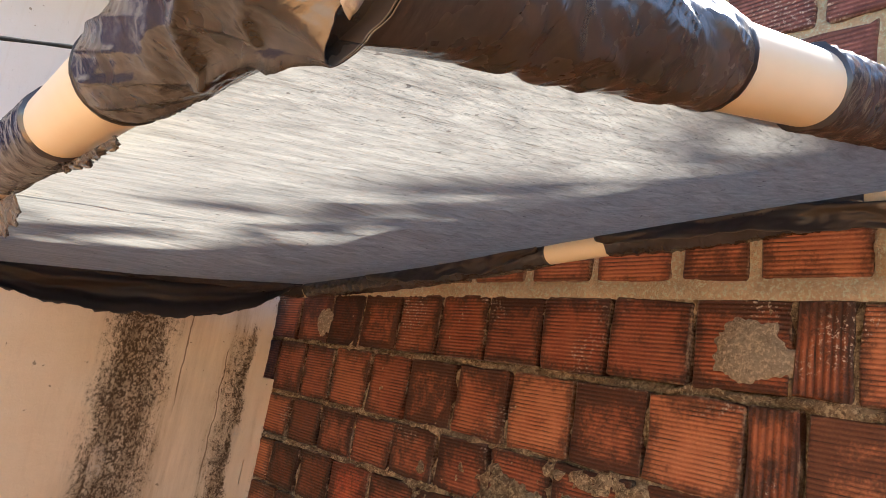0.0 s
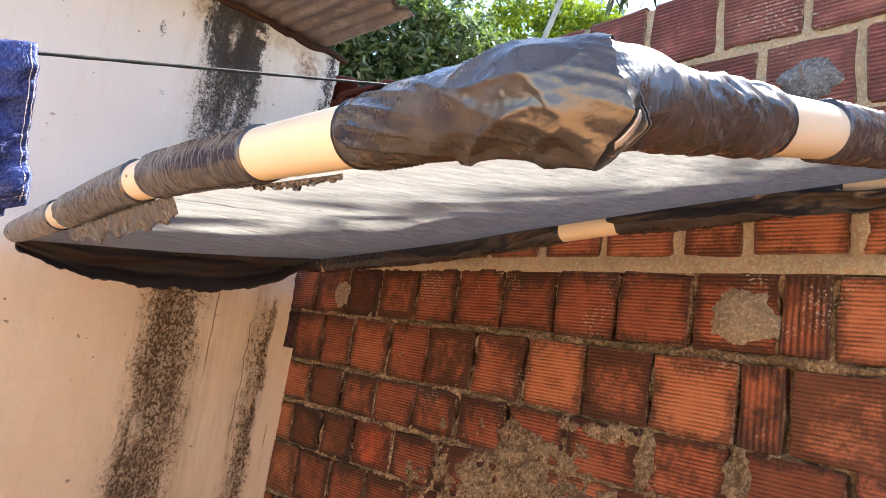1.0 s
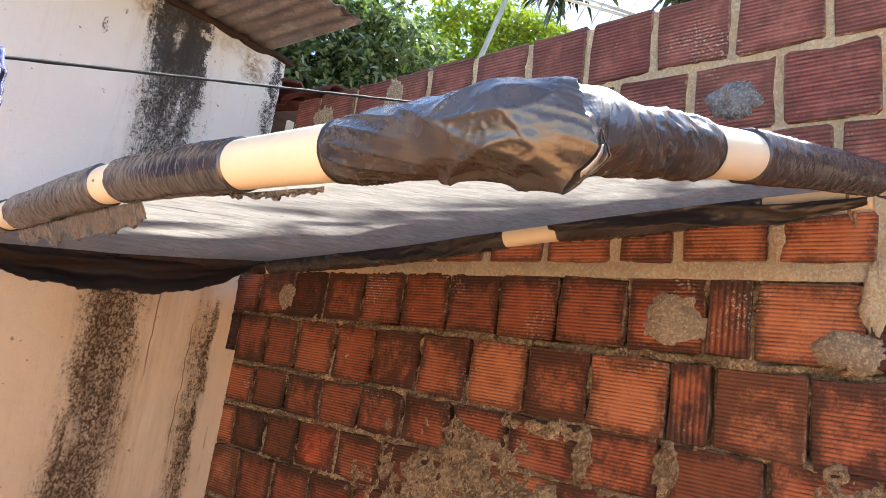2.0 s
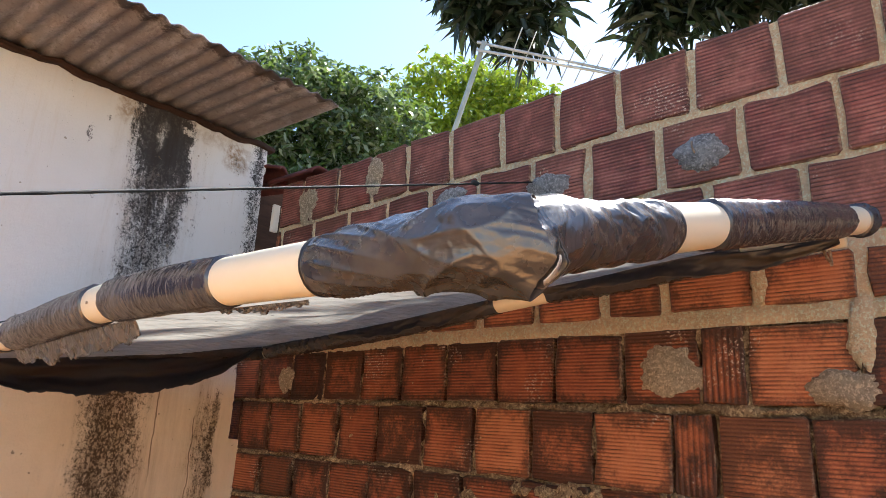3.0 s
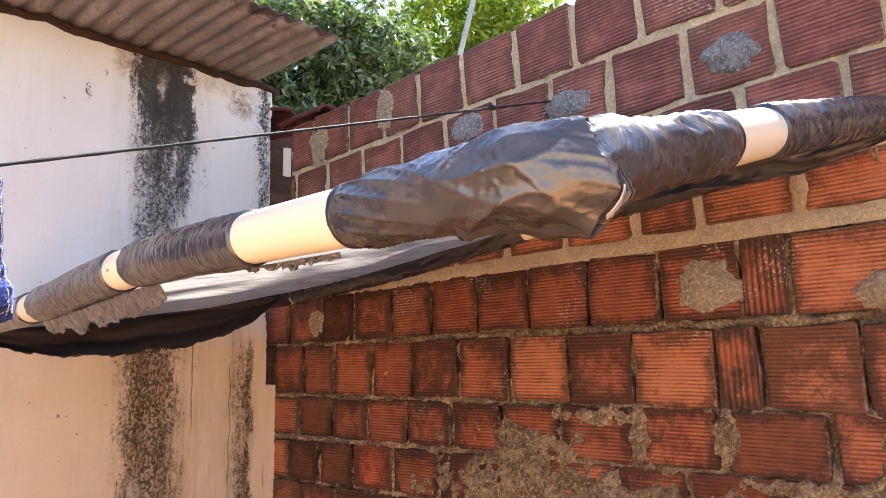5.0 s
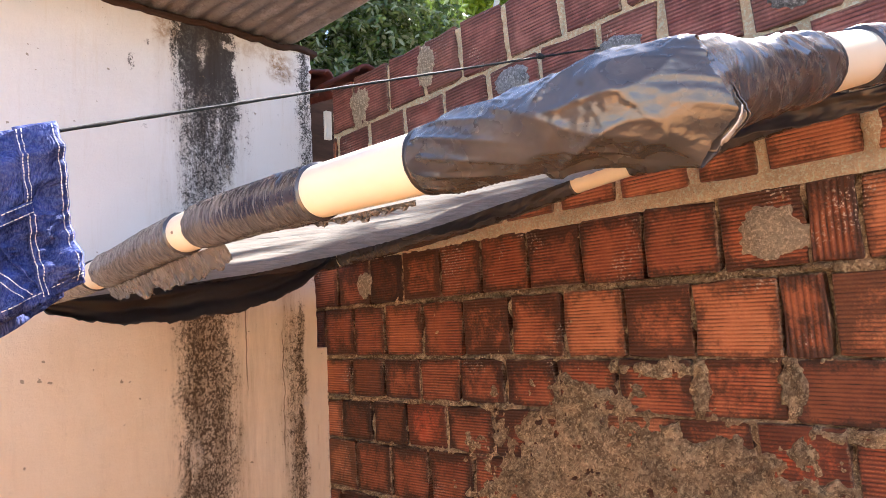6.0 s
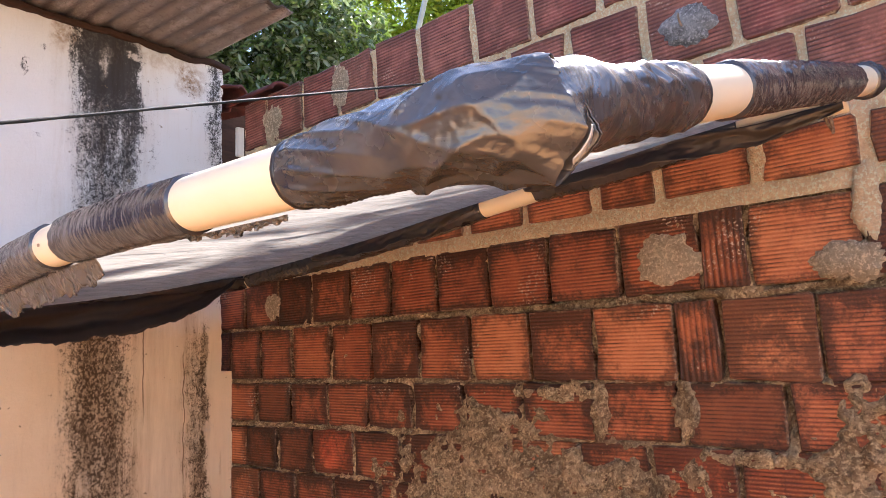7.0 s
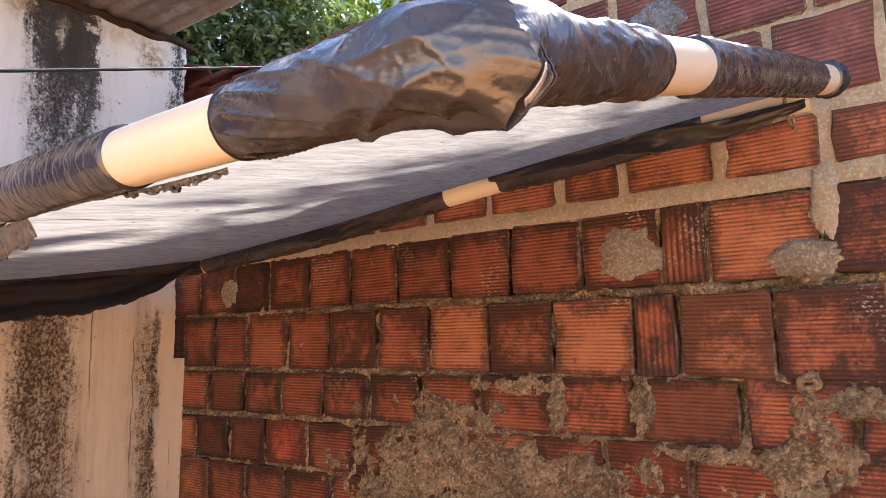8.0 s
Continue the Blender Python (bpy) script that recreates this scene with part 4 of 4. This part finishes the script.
patch(-1.872, 1.838, 0.085, 0.072, M_CEMENT_WARM, "round patch of weathered cement with an old fixing hole", 0.01, 1.0)
patch(-1.972, 2.413, 0.075, 0.056, M_CEMENT, "round blob of grey cement on a red brick", 0.02, 2.0)
patch(-1.5, 2.405, 0.085, 0.045, M_CEMENT, "blob of grey cement holding the line", 0.02, 3.0)
patch(-1.11, 2.425, 0.085, 0.05, M_CEMENT, "smear of grey cement on a red brick", 0.012, 5.0)
patch(-2.27, 1.8, 0.075, 0.05, M_CEMENT_WARM, "rough lump of weathered cement", 0.02, 4.0)
patch(-0.7, 2.59, 0.06, 0.085, M_CEMENT_WARM, "pale mortar smeared over a joint", 0.008, 6.0)
patch(-0.3, 2.545, 0.075, 0.1, M_CEMENT_WARM, "thin grey mortar smeared over the end bricks", 0.006, 11.0)
patch(-0.286, 1.8, 0.05, 0.06, M_CEMENT_WARM, "small old cement patch", 0.006, 7.0)
patch(-2.31, 1.92, 0.035, 0.09, M_MORTAR_NEW, "pale mortar smeared between the bricks", 0.012, 8.0)
patch(-2.105, 2.05, 0.022, 0.07, M_MORTAR_NEW, "pale mortar filling a wide joint", 0.01, 9.0)
o = tube("pipe_plug", [Vector((0.01, -1.876, 1.843)), Vector((-0.0155, -1.876, 1.843))], 0.0055, M_RUST, None, 14)
tagged(o, "small rusty plug in the cement patch", "plug")
o = tube("nail", spline([(0.01, -1.965, 2.41), (-0.03, -1.965, 2.41), (-0.04, -1.962, 2.425), (-0.035, -1.96, 2.44)], 14), 0.0028, M_RUST, None, 8)
tagged(o, "bent rusty nail in the cement blob", "nail")
o = tube("nail", spline([(0.01, -1.445, 2.42), (-0.025, -1.445, 2.425), (-0.032, -1.445, 2.44)], 10), 0.0028, M_RUST, None, 8)
tagged(o, "bent rusty nail in the cement blob", "nail")

# ---- the antenna behind the wall ----
EYE0 = Vector((-1.684, -2.566, 1.697))
antenna = tagged(empty("antenna", (2.1, 0.6, 0.0)), "rooftop television antenna on a leaning galvanised mast", "antenna")


def under_antenna(ob):
    ob.matrix_parent_inverse = antenna.matrix_basis.inverted()
    return ob


MAST_TOP = EYE0 + 5.0 * Vector((0.667, 0.535, 0.518))
BOOM_END = EYE0 + 5.35 * Vector((0.791, 0.38, 0.481))
base = EYE0 + 5.0 * Vector((0.688, 0.595, 0.416))
under_antenna(tube("mast", [MAST_TOP + (MAST_TOP - base) * (0.03 - k) for k in (0, 2.0, 4.0, 8.0)], 0.019, M_MAST, antenna, 12))
boom_dir = (BOOM_END - MAST_TOP).normalized()
across = boom_dir.cross(Vector((0, 0, 1))).normalized()
for off in (0.0, 0.06):
    o_ = Vector((0, 0, -off))
    under_antenna(tube("boom", [MAST_TOP - 0.05 * boom_dir + o_, BOOM_END + o_ * (0.4)], 0.011, M_STEEL, antenna, 10))
L = (BOOM_END - MAST_TOP).length
for i in range(9):
    c = MAST_TOP + boom_dir * L * (0.2 + 0.78 * i / 8) + Vector((0, 0, -0.015))
    h = 0.2 - 0.011 * i
    tilt = (across + Vector((0, 0, 0.5))).normalized()
    under_antenna(tube("element", [c - tilt * h, c + tilt * h], 0.0042, M_STEEL, antenna, 8))

# ---- trees ----
def limb(points, r0, r1, name, parent, n=16):
    return tube(name, spline(points, n), lambda u, a: (r0 + (r1 - r0) * u) * (1 + 0.08 * nz(u * 8, math.cos(a), math.sin(a))), M_BARK, parent, 10)


def leaves(centres, per, length, width, droop, spread, rng):
    """Whorls of long pointed leaves, each leaf folded along its rib."""
    verts, faces = [], []
    for c in centres:
        for k in range(per):
            d = rng.normal(size=3)
            d[2] = d[2] * 0.6 - droop
            d /= np.linalg.norm(d)
            s = np.cross(d, rng.normal(size=3))
            s /= max(1e-6, np.linalg.norm(s))
            nrm = np.cross(s, d)
            L1 = length * rng.uniform(0.7, 1.15)
            W = width * rng.uniform(0.8, 1.2)
            p0 = c + rng.normal(size=3) * spread
            bend = np.array([0, 0, -0.18 * L1])
            i = len(verts)
            verts += [p0, p0 + d * L1 * 0.35 + s * W - nrm * W * 0.3, p0 + d * L1 * 0.4, p0 + d * L1 * 0.35 - s * W - nrm * W * 0.3,
                      p0 + d * L1 * 0.72 + s * W * 0.7 + bend * 0.4, p0 + d * L1 * 0.72 - s * W * 0.7 + bend * 0.4, p0 + d * L1 + bend]
            faces += [(i, i + 1, i + 2), (i, i + 2, i + 3), (i + 1, i + 4, i + 2), (i + 2, i + 5, i + 3), (i + 2, i + 4, i + 6), (i + 2, i + 6, i + 5)]
    return verts, faces


def tree(base, lobes, whorls, per, length, width, droop, material, label, seed, shell=0.55, trunk=0.2, fork_at=0.6):
    """lobes: centre and radii; the whorls of leaves sit in the outer part of each lobe."""
    rng = np.random.default_rng(seed)
    t = tagged(empty("tree", base), label, "tree")
    top = Vector(lobes[0][0])
    tr = limb([base, Vector(base).lerp(top, 0.4) + Vector((0.2, -0.15, 0)), Vector(base).lerp(top, 0.75) + Vector((-0.1, 0.1, 0)), top], trunk, trunk * 0.3, "trunk", t)
    tr.matrix_parent_inverse = t.matrix_basis.inverted()
    fork = Vector(base).lerp(top, fork_at)
    for c, r in lobes[1:]:
        c = Vector(c)
        b = limb([fork, fork.lerp(c, 0.5) + Vector((0, 0, 0.2)), c], trunk * 0.45, 0.02, "limb", t)
        b.matrix_parent_inverse = t.matrix_basis.inverted()
    vol = [r[0] * r[1] * r[2] for c, r in lobes]
    cs = []
    for (c, r), v in zip(lobes, vol):
        n = max(20, int(whorls * v ** 0.8 / sum(q ** 0.8 for q in vol)))
        for _ in range(n):
            d = rng.normal(size=3)
            d /= np.linalg.norm(d)
            k = shell + (1 - shell) * rng.uniform() ** 0.6
            k *= 1 + 0.22 * noise.noise(Vector((d * 2.3 + np.array(c)).tolist()))
            cs.append(np.array(c) + d * k * np.array(r))
    verts, faces = leaves(cs, per, length, width, droop, length * 0.25, rng)
    cr = part_mesh("crown", mesh_of("crown", verts, faces, material), t)
    cr.matrix_parent_inverse = t.matrix_basis.inverted()
    return t


def along(az, el, d):
    """A place seen from the yard in that direction."""
    a, e = radians(az), radians(el)
    return EYE0 + d * Vector((math.cos(e) * math.cos(a), math.cos(e) * math.sin(a), math.sin(e)))


def lobe(az, el, d, rx, ry, rz):
    return (tuple(along(az, el, d)), (rx, ry, rz))


tree((4.9, 8.2, -0.05), [lobe(54.5, 22, 13, 1.5, 1.5, 1.75), lobe(59.5, 21.5, 12.5, 1.3, 1.3, 1.5), lobe(49, 22, 13, 1.2, 1.3, 1.5), lobe(63, 19, 12.5, 1.2, 1.2, 1.2),
     lobe(52, 15, 12, 1.6, 1.5, 1.2), lobe(60, 13.5, 12, 1.6, 1.5, 1.3), lobe(67, 16, 12.5, 1.3, 1.3, 1.3)], 6400, 9, 0.165, 0.029, 0.35, M_LEAF_GREY, "round grey-green mango tree behind the wall", 11)
tree((9.0, 7.3, -0.05), [lobe(41, 24, 17, 2.0, 2.0, 2.0), lobe(36, 23.5, 17, 1.7, 1.7, 1.7), lobe(45.5, 21, 17.5, 1.6, 1.6, 1.6), lobe(32, 20, 17, 1.7, 1.7, 1.7),
     lobe(40, 16, 16, 2.2, 2, 1.6), lobe(33, 15, 16.5, 2.0, 2, 1.6), lobe(48, 15, 16.5, 2.0, 2, 1.6)], 6000, 9, 0.19, 0.036, 0.3, M_LEAF_LIGHT, "bright yellow-green tree behind the wall", 12)
dark = [lobe(14, 39, 7.2, 0.9, 0.9, 0.5), lobe(37, 38.5, 6.3, 0.62, 0.62, 0.5), lobe(42.5, 38, 6.3, 0.32, 0.32, 0.35), lobe(39.5, 33.8, 6.2, 0.26, 0.26, 0.28), lobe(34, 33.2, 6.2, 0.3, 0.3, 0.3), lobe(29.5, 41, 6.4, 0.42, 0.42, 0.3),
        lobe(21, 36, 6.6, 0.5, 0.5, 0.5), lobe(15, 35.5, 6.8, 0.6, 0.6, 0.5), lobe(8, 36, 7, 0.8, 0.8, 0.7), lobe(1, 36, 7, 0.8, 0.8, 0.7), lobe(-8, 37, 7, 0.8, 0.8, 0.6), lobe(22.5, 32.5, 6.5, 0.25, 0.25, 0.25)]
tree((5.6, -0.6, -0.05), dark, 800, 11, 0.28, 0.03, 0.55, M_LEAF_DARK, "dark mango tree with drooping leaves over the wall", 13, 0.2, 0.22, 1.0)

# ---- clouds ----
def cloud(place, size, n, seed):
    rng = np.random.default_rng(seed)
    bm = bmesh.new()
    for _ in range(n):
        o_ = rng.normal(size=3) * np.array([0.7, 0.7, 0.2]) * size
        made = bmesh.ops.create_icosphere(bm, subdivisions=5, radius=1.0)["verts"]
        r = size * rng.uniform(0.45, 0.8)
        for v in made:
            q = v.co.copy()
            k = 1 + 0.5 * abs(nz(*(q * 1.6 + Vector(o_.tolist())), 1)) + 0.16 * abs(nz(*(q * 5), 2)) + 0.03 * nz(*(q * 16), 2)
            v.co = Vector(place) + Vector(o_.tolist()) + q * r * k
    return tagged(part("cloud", bm, M_CLOUD, None, "", True), "bright white cumulus cloud", "cloud", kind="structure")


cloud(along(79, 33, 900), 60, 7, 3)
cloud(along(27.5, 30.5, 1100), 13, 4, 5)

# ---- the bricks, one by one ----
def brick_mesh(w, h, rng, material):
    """A hollow clay brick: chipped face with worn edges, its centre at the origin and its face towards -x."""
    def j(s):
        return rng.uniform(-s, s)
    d, e = 0.05, 0.004
    cy, cz = w / 2, h / 2
    ring = [(-cy, -cz + 0.006), (-cy + 0.006, -cz), (0.0, -cz), (cy - 0.006, -cz), (cy, -cz + 0.006), (cy, 0.0), (cy, cz - 0.006), (cy - 0.006, cz), (0.0, cz), (-cy + 0.006, cz), (-cy, cz - 0.006), (-cy, 0.0)]
    n = len(ring)
    ring = [(y + j(0.005), z + j(0.0045)) for y, z in ring]
    chip = rng.integers(0, n) if rng.uniform() < 0.6 else -1
    ring = [(y * 0.93, z * 0.93) if k == chip else (y, z) for k, (y, z) in enumerate(ring)]
    verts = [(-0.008 + j(0.0008), y * (1 - e / cy), z * (1 - e / cz)) for y, z in ring] + [(-0.004, y, z) for y, z in ring] + [(d, y, z) for y, z in ring]
    faces = [tuple(range(n))[::-1]]
    for a in (0, n):
        faces += [(a + k, a + (k + 1) % n, a + n + (k + 1) % n, a + n + k) for k in range(n)]
    return mesh_of("brick", verts, faces, material)


rng = np.random.default_rng(4)
for key, z0, h, rise, gap in COURSES:
    js = JOINTS[key]
    for nth, (a, b) in enumerate(zip(js, js[1:])):
        if b < WALL_S + 0.02 or (key == "low" and b < -2.5):
            continue
        if z0 > 1.9:
            a = min(a, -0.095)
        if a - b < 0.04:
            continue
        w = a - b - gap * rng.uniform(0.7, 1.3)
        mid = (a + b) / 2
        end_on = w < 0.12
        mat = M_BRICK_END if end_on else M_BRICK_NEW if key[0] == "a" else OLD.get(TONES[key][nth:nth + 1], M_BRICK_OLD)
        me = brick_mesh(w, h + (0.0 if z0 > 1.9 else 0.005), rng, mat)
        ob = new("brick", me)
        ob.parent = brick_wall
        ob.matrix_basis = pose(rng.uniform(-0.003, 0.003), mid, z0 + h / 2 - rise * mid, -math.degrees(rise) + rng.uniform(-0.4, 0.4), rng.uniform(-0.5, 0.5), rng.uniform(-0.7, 0.7))
